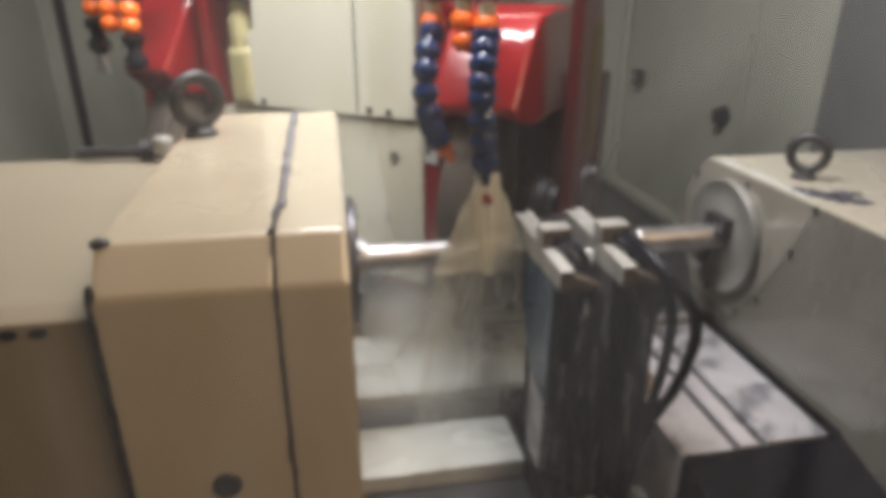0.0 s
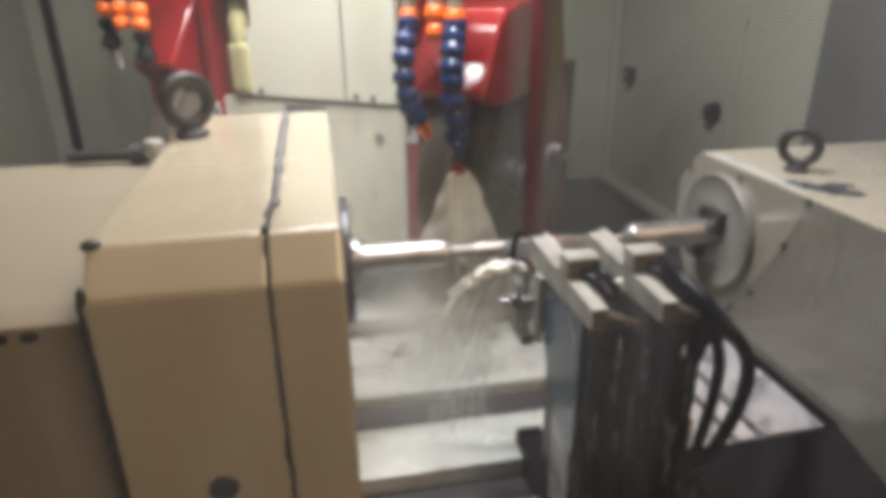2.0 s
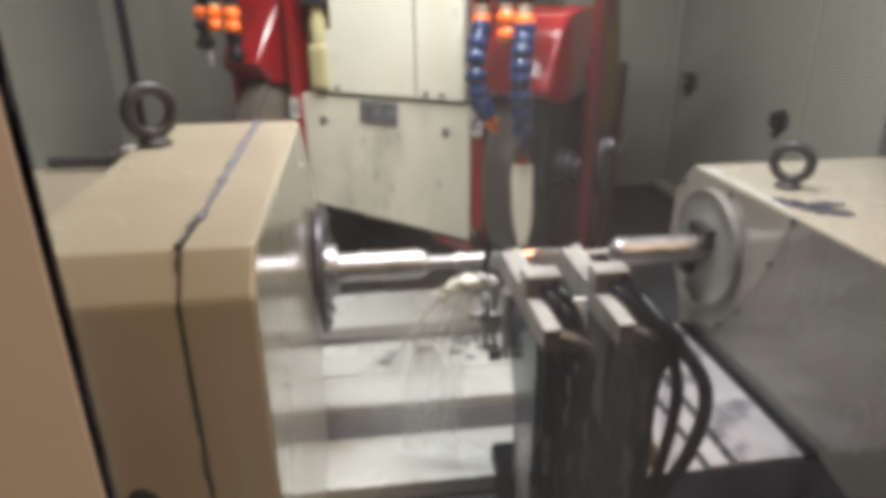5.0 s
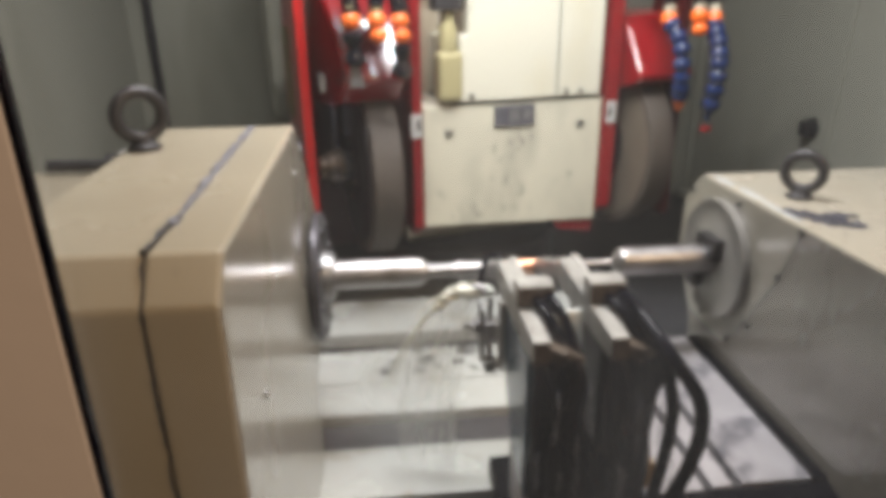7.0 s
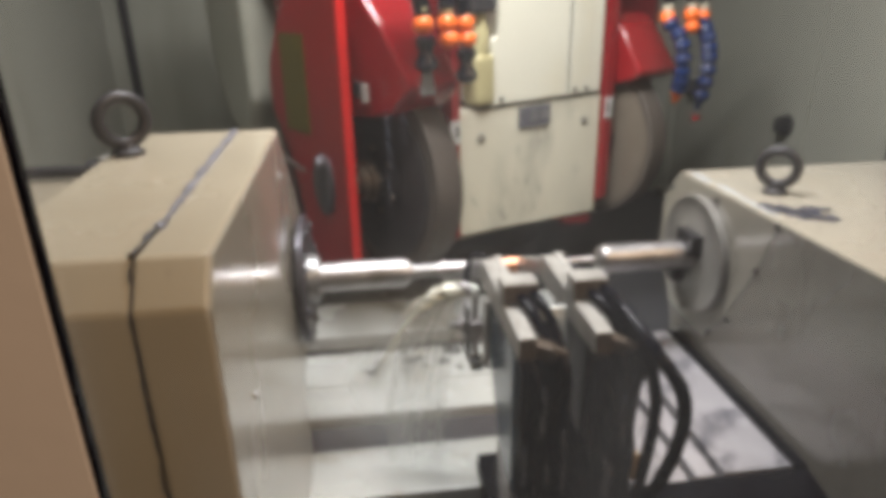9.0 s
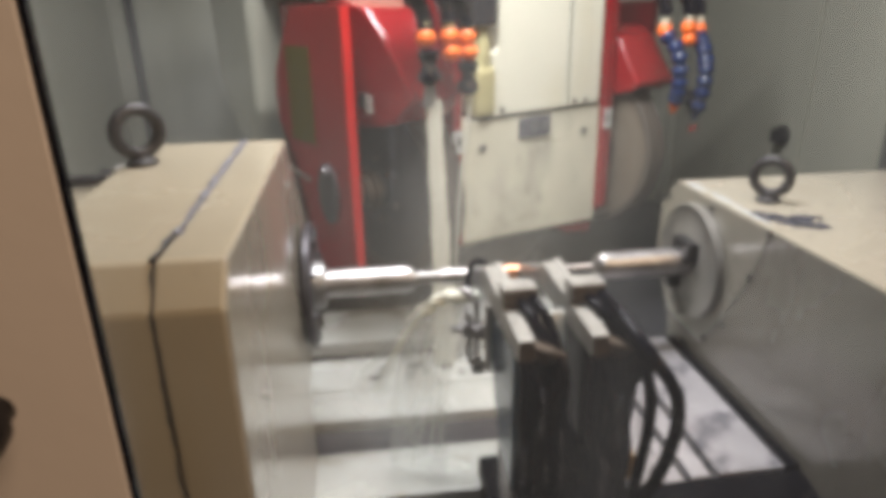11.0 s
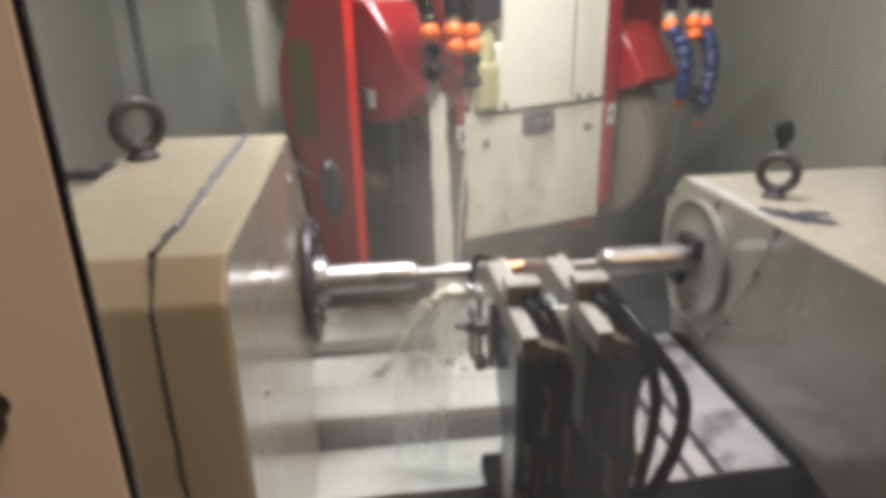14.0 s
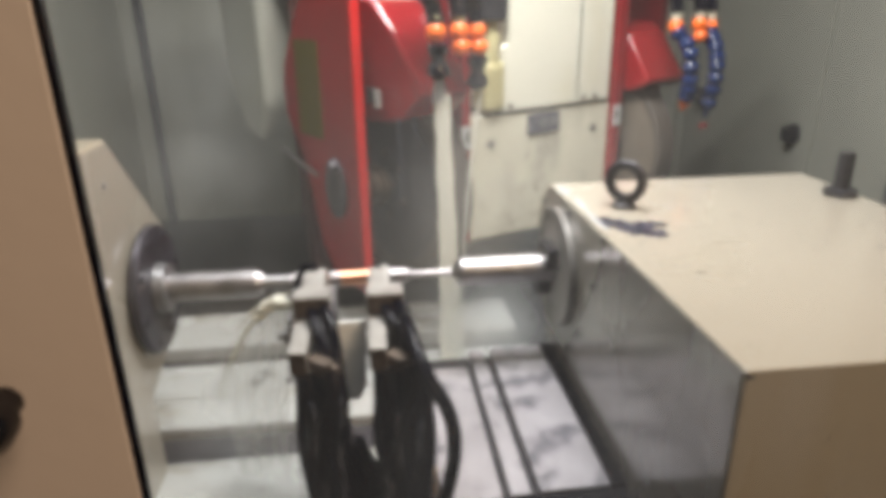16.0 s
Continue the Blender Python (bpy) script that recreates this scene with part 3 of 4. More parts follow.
part("disc", lathe([(0, 0), (0.040, 0), (0.042, 0.0015), (0.074, 0.0015), (0.0765, 0), (0.0785, 0.002), (0.0785, 0.010), (0, 0.010)], pose(0.381, 0, 0) @ ALONG_X, 64), FLANGE, ts)
part("driver", box((0.366, -0.030, 0.006), (0.382, 0.016, 0.034), 0.003), DARK, ts, "dark driving dog")
part("driver", box((0.366, 0.010, -0.045), (0.382, 0.034, -0.012), 0.003), DARK, ts, "dark driving dog")
part("arbor", lathe([(0, -0.015), (0.004, -0.015), (0.005, 0), (0.0165, 0.008), (0.019, 0.014), (0.019, 0.133), (0, 0.133)], pose(0.248, 0, 0) @ ALONG_X, 40), STEEL, ts)
ON_TABLE.append(ts)
wp = thing("workpiece", "slim ground steel shaft with a collar", "shaft")
part("shaft", lathe([(0, 0.05), (0.0092, 0.05), (0.0092, 0.19), (0.004, 0.195), (0.004, 0.235), (0, 0.235)], ALONG_X, 32), STEEL, wp)
part("collar", lathe([(0, 0.049), (0.012, 0.049), (0.012, 0.0535), (0, 0.0535)], ALONG_X, 32), STEEL, wp)
part("collar", lathe([(0, 0.042), (0.0085, 0.042), (0.0085, 0.060), (0, 0.060)], ALONG_X, 32), STEEL, wp)
part("copper_sleeve", lathe([(0, 0.105), (0.0098, 0.105), (0.0098, 0.148), (0, 0.148)], ALONG_X, 32), COPPER, wp, "bare copper-coloured section")
ON_TABLE.append(wp)

# ---- steady rests


def steady(x, second):
    t = thing("steady_rest", "hydraulic steady rest with satin arm and dripping black hoses", "steady rest", "steady rests", (x, 0, 0))
    if second:
        part("column", box((0.001, -0.272, -0.262), (0.030, -0.17, 0.038), 0.004), DARK, t, "black wet column")
    else:
        part("column", prism([(-0.274, -0.12), (-0.274, 0.038), (-0.165, 0.038), (-0.170, -0.03), (-0.215, -0.10)], "x", 0.001, 0.018, 0.003), BLUEG, t, "blue-grey painted column")
        part("column_foot", box((0.003, -0.262, -0.262), (0.018, -0.210, -0.09), 0.004), PLATE, t, "pale lower column")
        part("rod", tube([(-0.010, -0.145, 0.030), (-0.011, -0.148, -0.02), (-0.009, -0.153, -0.055)], 0.0032, 10), STEEL, t, "thin steel guide rod")
        part("guide_strip", box((-0.004, -0.172, -0.045), (0.0012, -0.156, 0.034), 0.001), ALU, t, "narrow steel guide strip")
        part("rod_clamp", box((-0.017, -0.158, -0.012), (-0.003, -0.138, 0.004), 0.002), STEEL, t)
        part("rod_clamp", box((-0.018, -0.162, -0.052), (-0.004, -0.142, -0.040), 0.002), GREY, t)
    part("rear_column", box((0.012, -0.262, -0.262), (0.034, -0.16, 0.036), 0.004), DARK, t, "black wet column")
    part("foot", box((0.0 if not second else 0.002, -0.29, -0.262), (0.034, -0.095, -0.215), 0.004), MATT, t, "dark wet foot plate")
    part("arm", prism([(-0.2965, 0.040), (-0.2965, 0.061), (-0.150, 0.0625), (-0.128, 0.0635), (-0.118, 0.058), (-0.114, 0.046), (-0.122, 0.034), (-0.17, 0.034)], "x", 0.0, 0.0150, 0.0012), ALU, t, "long satin steel arm")
    part("arm_face", box((0.0006, -0.2978, 0.0405), (0.0143, -0.2963, 0.0605), 0.0004), BRASS, t, "brown end face")
    part("arm_head", prism([(-0.198, 0.060), (-0.150, 0.0645), (-0.124, 0.0655), (-0.116, 0.058), (-0.114, 0.046), (-0.13, 0.040), (-0.19, 0.046)], "x", 0.0136, 0.0215, 0.0015), ALU, t)
    part("clamp_block", box((-0.001, -0.236, 0.0625), (0.0325, -0.2135, 0.0825), 0.0018), ALU, t)
    part("block_face", box((0.000, -0.2374, 0.063), (0.0315, -0.2358, 0.081), 0.0004), BRASS, t, "brown front face")
    part("block_base", box((0.0138, -0.230, 0.040), (0.035, -0.202, 0.0623), 0.0015), DGREY, t)
    part("jaw", prism([(-0.135, 0.058), (-0.115, 0.052), (-0.012, 0.016), (-0.012, 0.004), (-0.03, 0.0), (-0.125, 0.036)], "x", 0.003, 0.017, 0.002), GREY, t)
    part("jaw_pad", box((0.002, -0.020, -0.006), (0.019, -0.0085, 0.010), 0.002), STEEL, t)
    part("side_screw", lathe([(0, 0), (0.006, 0), (0.006, 0.006), (0.003, 0.0065), (0.003, 0.004), (0, 0.004)], pose(0.026, -0.185, 0.060), 18), STEEL, t)
    part("screw_block", box((0.0218, -0.198, 0.038), (0.034, -0.160, 0.060), 0.002), GREY, t)
    part("fitting", box((-0.010, -0.006, -0.009), (0.008, 0.006, 0.004), 0.0015, m=pose(0.025, -0.289, 0.046, 0, 8, -34)), BRASS, t, "brown brass hose fitting")
    part("fitting_nut", lathe([(0, 0), (0.0055, 0), (0.0055, 0.006), (0.004, 0.008), (0.004, 0.012), (0, 0.012)], pose(0.032, -0.294, 0.044) @ pose(0, 0, 0, 90, 0, 50), 6), BRASS, t)
    hoses = [[(0.015, -0.230, 0.069), (0.018, -0.252, 0.068), (0.030, -0.278, 0.052), (0.042, -0.296, 0.020), (0.044, -0.300, -0.04), (0.036, -0.297, -0.14), (0.030, -0.295, -0.255)],
             [(0.026, -0.230, 0.071), (0.030, -0.250, 0.070), (0.042, -0.274, 0.056), (0.052, -0.292, 0.026), (0.050, -0.300, -0.03), (0.047, -0.302, -0.12), (0.052, -0.295, -0.255)],
             [(0.021, -0.230, 0.067), (0.024, -0.255, 0.062), (0.033, -0.285, 0.040), (0.034, -0.304, 0.0), (0.026, -0.306, -0.07), (0.018, -0.300, -0.15), (0.022, -0.295, -0.255)],
             [(0.006, -0.284, 0.038), (0.007, -0.293, 0.022), (0.005, -0.299, -0.03), (0.012, -0.300, -0.11), (0.004, -0.297, -0.19), (0.008, -0.295, -0.255)],
             [(0.034, -0.300, 0.044), (0.037, -0.310, 0.030), (0.026, -0.313, -0.01), (0.014, -0.308, -0.08), (0.030, -0.306, -0.16), (0.036, -0.30, -0.255)],
             [(0.012, -0.280, 0.038), (0.016, -0.296, 0.015), (0.030, -0.306, -0.05), (0.040, -0.304, -0.12), (0.028, -0.300, -0.20), (0.020, -0.297, -0.255)]]
    if second:
        hoses += [[(0.028, -0.236, 0.071), (0.034, -0.275, 0.066), (0.044, -0.318, 0.050), (0.059, -0.334, 0.026), (0.0655, -0.335, -0.002), (0.065, -0.33, -0.037), (0.059, -0.322, -0.077), (0.048, -0.31, -0.12), (0.040, -0.30, -0.17), (0.036, -0.29, -0.255)],
                  [(0.031, -0.236, 0.069), (0.036, -0.270, 0.060), (0.042, -0.306, 0.040), (0.046, -0.320, 0.012), (0.047, -0.320, -0.02), (0.045, -0.318, -0.055), (0.042, -0.312, -0.10), (0.038, -0.30, -0.16), (0.034, -0.29, -0.255)]]
        hoses = [[(min(px, 0.032 if pz < 0.02 else 0.038) if k < 6 else px, py, pz) for px, py, pz in h] for k, h in enumerate(hoses)]
    else:
        hoses = [[((px + 0.016) if pz < -0.05 and k in (0, 1, 5) else min(px, 0.042), py, pz) for px, py, pz in h] for k, h in enumerate(hoses)]
    if second:
        part("junction", box((0.040, -0.286, -0.108), (0.056, -0.268, -0.078), 0.003), GOLD, t, "small tan brass hose junction")
        plate = prism([(-0.0290, 0.051), (-0.0030, 0.051), (-0.0045, -0.006), (-0.0110, -0.019), (-0.0230, -0.020), (-0.0300, -0.006)], "y", -0.226, -0.221, 0.0015)
        for v in plate.verts:
            v.co.y -= (0.051 - v.co.z) * 0.32
        part("shield", plate, SHIELD, t, "small white plastic splash shield")
    rnd = random.Random(40 + second)
    for k in range(7 if second else 11):
        x0 = 0.012 + 0.005 * k
        pts = [(min(x0, 0.034 if x0 < 0.034 else 0.05) if j == 0 else x0 + rnd.uniform(-0.004, 0.004), -0.279 + rnd.uniform(-0.003, 0.003), (0.036 if x0 < 0.034 else -0.042) - (0.06 if x0 < 0.034 else 0.044) * j) for j in range(6)]
        part("inner_hose", tube(pts, rnd.uniform(0.0058, 0.0080), 10, 5), MATT if k % 2 else RUBBER, t, "black wet inner hose")
    rnd = random.Random(21 + second)
    for i, h in enumerate(hoses):
        w = 0.0 if i > 5 else 0.005
        h = h[:2] + [(px + rnd.uniform(-w, w), py + rnd.uniform(-w, w) * 0.5, pz) for px, py, pz in h[2:]]
        part("hose", tube(h, 0.0063 if i == 6 else 0.0056 if i > 6 else rnd.choice((0.0042, 0.0050, 0.0058)), 12, 7), BROWNHOSE if i in (2, 4) else RUBBER, t, "wet black rubber hose" if i not in (2, 4) else "wet dark brown hose")
    rnd = random.Random(5 + second)
    for i in range(8):
        u, z = rnd.uniform(0.002, 0.060), rnd.uniform(-0.17, 0.03)
        L = rnd.uniform(0.02, 0.08)
        v = rnd.uniform(-0.318, -0.312)
        pts = [(u + rnd.uniform(-0.0012, 0.0012), v + rnd.uniform(-0.001, 0.001), z - L * k / 5) for k in range(6)]
        part("drip", tube(pts, lambda q: 0.0009 * (0.3 + 0.7 * abs(math.sin(q * 5 + 1))), 6, 4), DRIP, t, "pale coolant drip")
    return t


FIRST, SECOND = steady(0.0765, False), steady(0.1425, True)
ON_STEADY += [FIRST, SECOND]
cn = thing("coolant_nozzle", "chrome coolant nozzle with a black supply hose", "coolant nozzle")
part("spout", tube([(0.066, -0.118, 0.020), (0.060, -0.112, 0.026), (0.052, -0.108, 0.024)], 0.0055, 14), STEEL, cn)
part("bracket", box((0.056, -0.150, -0.045), (0.060, -0.126, 0.018), 0.001), GREY, cn)
part("elbow", tube([(0.058, -0.135, -0.015), (0.050, -0.128, -0.012), (0.042, -0.124, -0.014)], 0.0045, 10), GREY, cn)
part("clip", box((0.050, -0.148, -0.012), (0.064, -0.132, 0.002), 0.002), STEEL, cn)
part("supply_hose", tube([(0.060, -0.112, 0.028), (0.066, -0.10, 0.046), (0.074, -0.095, 0.056), (0.084, -0.105, 0.054), (0.086, -0.14, 0.040), (0.080, -0.18, 0.0)], 0.0035, 10), RUBBER, cn, "thin black supply hose")
ON_STEADY.append(cn)
cj = thing("coolant_jet", "milky white coolant pouring from the nozzle in an arc", "coolant")


def veil(a, b, n=14):
    """A thin sheet of liquid between two smooth lines."""
    A, B = spline(a, n), spline(b, n)
    k = min(len(A), len(B))
    bm = bmesh.new()
    rows = [[bm.verts.new(p.lerp(q, w / 5) + Vector((0, 0.002 * math.sin(w * 2.1 + i * 0.4), 0))) for w in range(6)] for i, (p, q) in enumerate(zip(A[:k], B[:k]))]
    for r0, r1 in zip(rows, rows[1:]):
        for w in range(5):
            bm.faces.new((r0[w], r0[w + 1], r1[w + 1], r1[w]))
    return bm


part("veil", veil([(0.060, -0.110, 0.032), (0.048, -0.107, 0.032), (0.034, -0.104, 0.027), (0.018, -0.100, 0.016), (0.002, -0.095, 0.000), (-0.010, -0.091, -0.016)], [(0.060, -0.112, 0.012), (0.052, -0.109, 0.010), (0.040, -0.106, 0.010), (0.023, -0.101, 0.006), (0.004, -0.096, -0.004), (-0.009, -0.091, -0.018)]), COOLANT, cj)
# ---- coolant mist hanging round the work


def mist_material(name, most):
    """Fine airborne spray: thin in the middle, fading to nothing at its rim, with wisps."""
    m = bpy.data.materials.new(name)
    m.use_nodes = True
    n, l = m.node_tree.nodes, m.node_tree.links
    n.remove(n["Principled BSDF"])
    tc, gr, nz = n.new("ShaderNodeTexCoord"), n.new("ShaderNodeTexGradient"), n.new("ShaderNodeTexNoise")
    gr.gradient_type = "QUADRATIC_SPHERE"
    mp = n.new("ShaderNodeMapping")
    mp.inputs["Location"].default_value, mp.inputs["Scale"].default_value = (-1, 0, -1), (2, 0, 2)
    l.new(tc.outputs["Generated"], mp.inputs[0])
    l.new(mp.outputs[0], gr.inputs[0])
    nz.inputs["Scale"].default_value, nz.inputs["Detail"].default_value = 5, 2
    l.new(tc.outputs["Object"], nz.inputs["Vector"])
    mr, mul = n.new("ShaderNodeMapRange"), n.new("ShaderNodeMath")
    mr.inputs[1].default_value, mr.inputs[2].default_value, mr.inputs[4].default_value = 0.1, 0.9, most
    l.new(nz.outputs["Fac"], mr.inputs[0])
    mul.operation = "MULTIPLY"
    l.new(gr.outputs["Fac"], mul.inputs[0])
    l.new(mr.outputs[0], mul.inputs[1])
    tr, df, tl, a, b = n.new("ShaderNodeBsdfTransparent"), n.new("ShaderNodeBsdfDiffuse"), n.new("ShaderNodeBsdfTranslucent"), n.new("ShaderNodeMixShader"), n.new("ShaderNodeMixShader")
    df.inputs[0].default_value = tl.inputs[0].default_value = (0.90, 0.93, 0.88, 1)
    up = n.new("ShaderNodeCombineXYZ")
    up.inputs[1].default_value, up.inputs[2].default_value = -0.35, 0.94
    l.new(up.outputs[0], df.inputs["Normal"])
    a.inputs[0].default_value = 0.15
    l.new(df.outputs[0], a.inputs[1])
    l.new(tl.outputs[0], a.inputs[2])
    l.new(mul.outputs[0], b.inputs[0])
    l.new(tr.outputs[0], b.inputs[1])
    l.new(a.outputs[0], b.inputs[2])
    l.new(b.outputs[0], n["Material Output"].inputs[0])
    return m


SPRAYMIST, FOG = mist_material("spray_mist", 1.0), mist_material("thin_fog", 0.28)


def mist(cx, cy, cz, rx, rz, material=SPRAYMIST):
    """A gently bulging drift of spray."""
    bm = bmesh.new()
    bmesh.ops.create_grid(bm, x_segments=16, y_segments=16, size=1)
    for v in bm.verts:
        x, z = v.co.x, v.co.y
        v.co = (x * rx, 0.02 * math.sin(2.1 * x + 1.3 * z) - 0.03 * (x * x + z * z), z * rz)
    ob = link("coolant_mist", bm, material, None, "", True)
    ob.location = (cx, cy, cz)
    ob.visible_shadow = False
    return tagged(ob, "faint white coolant mist drifting over the table", kind="stuff")


def veil_material():
    """A broken, streaky curtain of falling spray."""
    m = bpy.data.materials.new("spray_veil")
    m.use_nodes = True
    n, l = m.node_tree.nodes, m.node_tree.links
    n.remove(n["Principled BSDF"])
    tc, mp, nz, mr = n.new("ShaderNodeTexCoord"), n.new("ShaderNodeMapping"), n.new("ShaderNodeTexNoise"), n.new("ShaderNodeMapRange")
    mp.inputs["Scale"].default_value = (1, 1, 0.12)
    l.new(tc.outputs["Object"], mp.inputs[0])
    l.new(mp.outputs[0], nz.inputs["Vector"])
    nz.inputs["Scale"].default_value, nz.inputs["Detail"].default_value = 90, 3
    mr.inputs[1].default_value, mr.inputs[2].default_value, mr.inputs[3].default_value, mr.inputs[4].default_value = 0.25, 0.80, 0.14, 0.34
    l.new(nz.outputs["Fac"], mr.inputs[0])
    tr, df, tl, a, b = n.new("ShaderNodeBsdfTransparent"), n.new("ShaderNodeBsdfDiffuse"), n.new("ShaderNodeBsdfTranslucent"), n.new("ShaderNodeMixShader"), n.new("ShaderNodeMixShader")
    df.inputs[0].default_value = tl.inputs[0].default_value = (0.86, 0.88, 0.80, 1)
    a.inputs[0].default_value = 0.5
    l.new(df.outputs[0], a.inputs[1])
    l.new(tl.outputs[0], a.inputs[2])
    l.new(mr.outputs[0], b.inputs[0])
    l.new(tr.outputs[0], b.inputs[1])
    l.new(a.outputs[0], b.inputs[2])
    l.new(b.outputs[0], n["Material Output"].inputs[0])
    return m


VEIL = veil_material()
rnd = random.Random(77)
for k in range(9):
    reach, rise = (0.108, 0.105, 0.101, 0.111, 0.097, 0.06, 0.045, 0.075, 0.03)[k], rnd.uniform(0.006, 0.014)
    x0, y0, z0 = 0.058, -0.110 + rnd.uniform(-0.004, 0.004), rnd.uniform(0.018, 0.027)
    drop = z0 + rise + (0.115 if k < 5 else 0.20) * rnd.uniform(0.92, 1.08)
    pts = [(x0 - reach * q, y0 + 0.035 * q * (reach / 0.1) + rnd.uniform(-0.0006, 0.0006), z0 + rise * q - drop * q * q) for q in (0, 0.15, 0.3, 0.45, 0.6, 0.8, 1.0)]
    w = rnd.uniform(0.0008, 0.0013) if k < 5 else rnd.uniform(0.0004, 0.0008)
    part("strand", tube(pts, lambda q: w * (1.7 - 1.5 * q) * (0.75 + 0.25 * math.sin(q * 23 + k)) + 0.00015, 6, 5), GUSH, cj, "milky strand of the jet")
gush = bmesh.new()
for k in range(34):
    q = (k % 17) / 16
    lump = bmesh.ops.create_icosphere(gush, subdivisions=2, radius=0.0066 * (1.15 - 0.75 * q) * rnd.uniform(0.9, 1.1))["verts"]
    at = Vector((0.060 - 0.046 * q, -0.110 + 0.014 * q + rnd.uniform(-0.004, 0.004), 0.024 + 0.010 * q - 0.040 * q * q + rnd.uniform(-0.006, 0.001) * (1 - 0.6 * q)))
    bmesh.ops.scale(gush, vec=(2.4, 0.8, 0.75), verts=lump)
    bmesh.ops.translate(gush, vec=at, verts=lump)
part("gush", gush, GUSH, cj, "white gush of coolant at the nozzle")
part("veil", veil([(0.056, -0.110, 0.028), (0.034, -0.104, 0.022), (0.012, -0.097, 0.000), (-0.010, -0.090, -0.040), (-0.026, -0.084, -0.10), (-0.034, -0.080, -0.16), (-0.036, -0.078, -0.232)], [(0.058, -0.112, 0.010), (0.053, -0.110, -0.01), (0.048, -0.108, -0.04), (0.043, -0.106, -0.08), (0.039, -0.103, -0.13), (0.036, -0.101, -0.18), (0.034, -0.10, -0.232)]), VEIL, cj, "streaky curtain of falling coolant")
ON_STEADY.append(cj)

ON_TABLE += [mist(-0.02, -0.02, -0.12, 0.20, 0.19)]

CLOUDS = [mist(0.12, 0.05, -0.08, 0.27, 0.22), mist(0.14, 0.16, 0.08, 0.55, 0.36, FOG)]
HAZE = [mist(-0.36, 0.46, 0.10, 0.50, 0.55, FOG)]

# ======== the wheelhead (its own space: x to the side, -y to the front) ========
head = thing("wheelhead", "cream swivelling grinding wheelhead with two red wheel guards", "wheelhead")
part("front_panel", prism([(-0.178, -0.074), (0.176, -0.099), (0.176, 0.1435), (-0.178, 0.1435)], "y", -0.261, -0.10, 0.003), PANEL, head)
part("upper_cover", prism([(-0.112, 0.149), (0.166, 0.149), (0.166, 0.50), (-0.098, 0.50), (-0.098, 0.262), (-0.112, 0.255)], "y", -0.266, -0.10, 0.003), WHITE, head)
part("seam", box((-0.12, -0.2625, 0.1435), (0.17, -0.11, 0.149), 0.0), CAULK, head, "dark joint line")
part("body", box((-0.17, -0.10, -0.16), (0.17, 0.25, 0.48), 0.004), CREAM, head)
part("turret", lathe([(0, ZF + 0.002), (0.20, ZF + 0.002), (0.20, -0.17), (0.17, -0.16), (0, -0.16)], pose(0, 0, 0), 48), DARK, head, "dark round swivel base")
part("cover_groove", box((0.075, -0.267, 0.155), (0.0775, -0.262, 0.50), 0.0), CAULK, head, "thin dark panel groove")
part("name_plate", box((-0.045, -0.2645, 0.100), (0.034, -0.260, 0.138), 0.001), DARKLABEL, head, "worn grey maker's plate")
for x0, x1, z0, z1 in ((-0.016, 0.004, 0.110, 0.130), (0.010, 0.026, 0.112, 0.128)):
    part("plate_mark", box((x0, -0.2652, z0), (x1, -0.2640, z1), 0.0), GREY, head, "worn unreadable field")
for x in (-0.131, 0.131):
    part("panel_bolt", lathe([(0, 0), (0.0078, 0), (0.0078, 0.002), (0.0045, 0.0025), (0.0045, -0.001), (0, -0.001)], pose(x, -0.261, 0.095, 90, 0, 0), 24), GREY, head)
for x, z in ((0.095, 0.158), (0.126, 0.157), (-0.09, 0.158)):
    part("cover_screw", lathe([(0, 0), (0.005, 0), (0.004, 0.003), (0, 0.003)], pose(x, -0.266, z, 90, 0, 0), 14), DARK, head)
rnd = random.Random(8)
SPOTS = [(-0.012, 0.055, 0.020), (-0.10, -0.055, 0.03), (0.035, -0.03, 0.04), (-0.06, 0.02, 0.03)]
for i in range(46):
    cx, cz, sd = SPOTS[i % 4] if i % 7 else (0.0, 0.02, 0.07)
    x, z = min(0.165, max(-0.165, rnd.gauss(cx, sd))), min(0.13, max(-0.062, rnd.gauss(cz, sd * 0.8)))
    r = rnd.uniform(0.0007, 0.0024)
    part("stain", lathe([(0, 0), (r, 0), (r * 0.7, 0.0004), (0, 0.0004)], pose(x, -0.261, z, 90, 0, 0) @ Matrix.Diagonal((1, rnd.uniform(1, 4.5), 1, 1)), 7), GRIME, head, "dark grinding grime speck")
part("pipe_union", merge(box((-0.150, -0.272, 0.150), (-0.106, -0.232, 0.236), 0.012, 3), lathe([(0, 0.23), (0.015, 0.23), (0.0165, 0.24), (0.0165, 0.275), (0.012, 0.282), (0.012, 0.34), (0, 0.34)], pose(-0.130, -0.255, 0), 16)), YELLOWP, head, "stained yellowed plastic pipe union")
part("lower_skirt", prism([(0.09, -0.098), (0.176, -0.1035), (0.176, -0.128), (0.10, -0.115)], "y", -0.254, -0.12, 0.003), RED, head, "dark red lower skirt")
part("crossbeam", box((-0.372, -0.14, 0.352), (0.372, 0.10, 0.50), 0.006), CREAM, head, "cream painted beam over the guards")
part("cable_gland", box((-0.158, -0.275, 0.30), (-0.108, -0.235, 0.42), 0.006), DARK, head)


NIPPLE = mat("dull_ivory_plastic", (0.48, 0.45, 0.34), 0.4, vary=0.2, scale=40, bump=0.005)


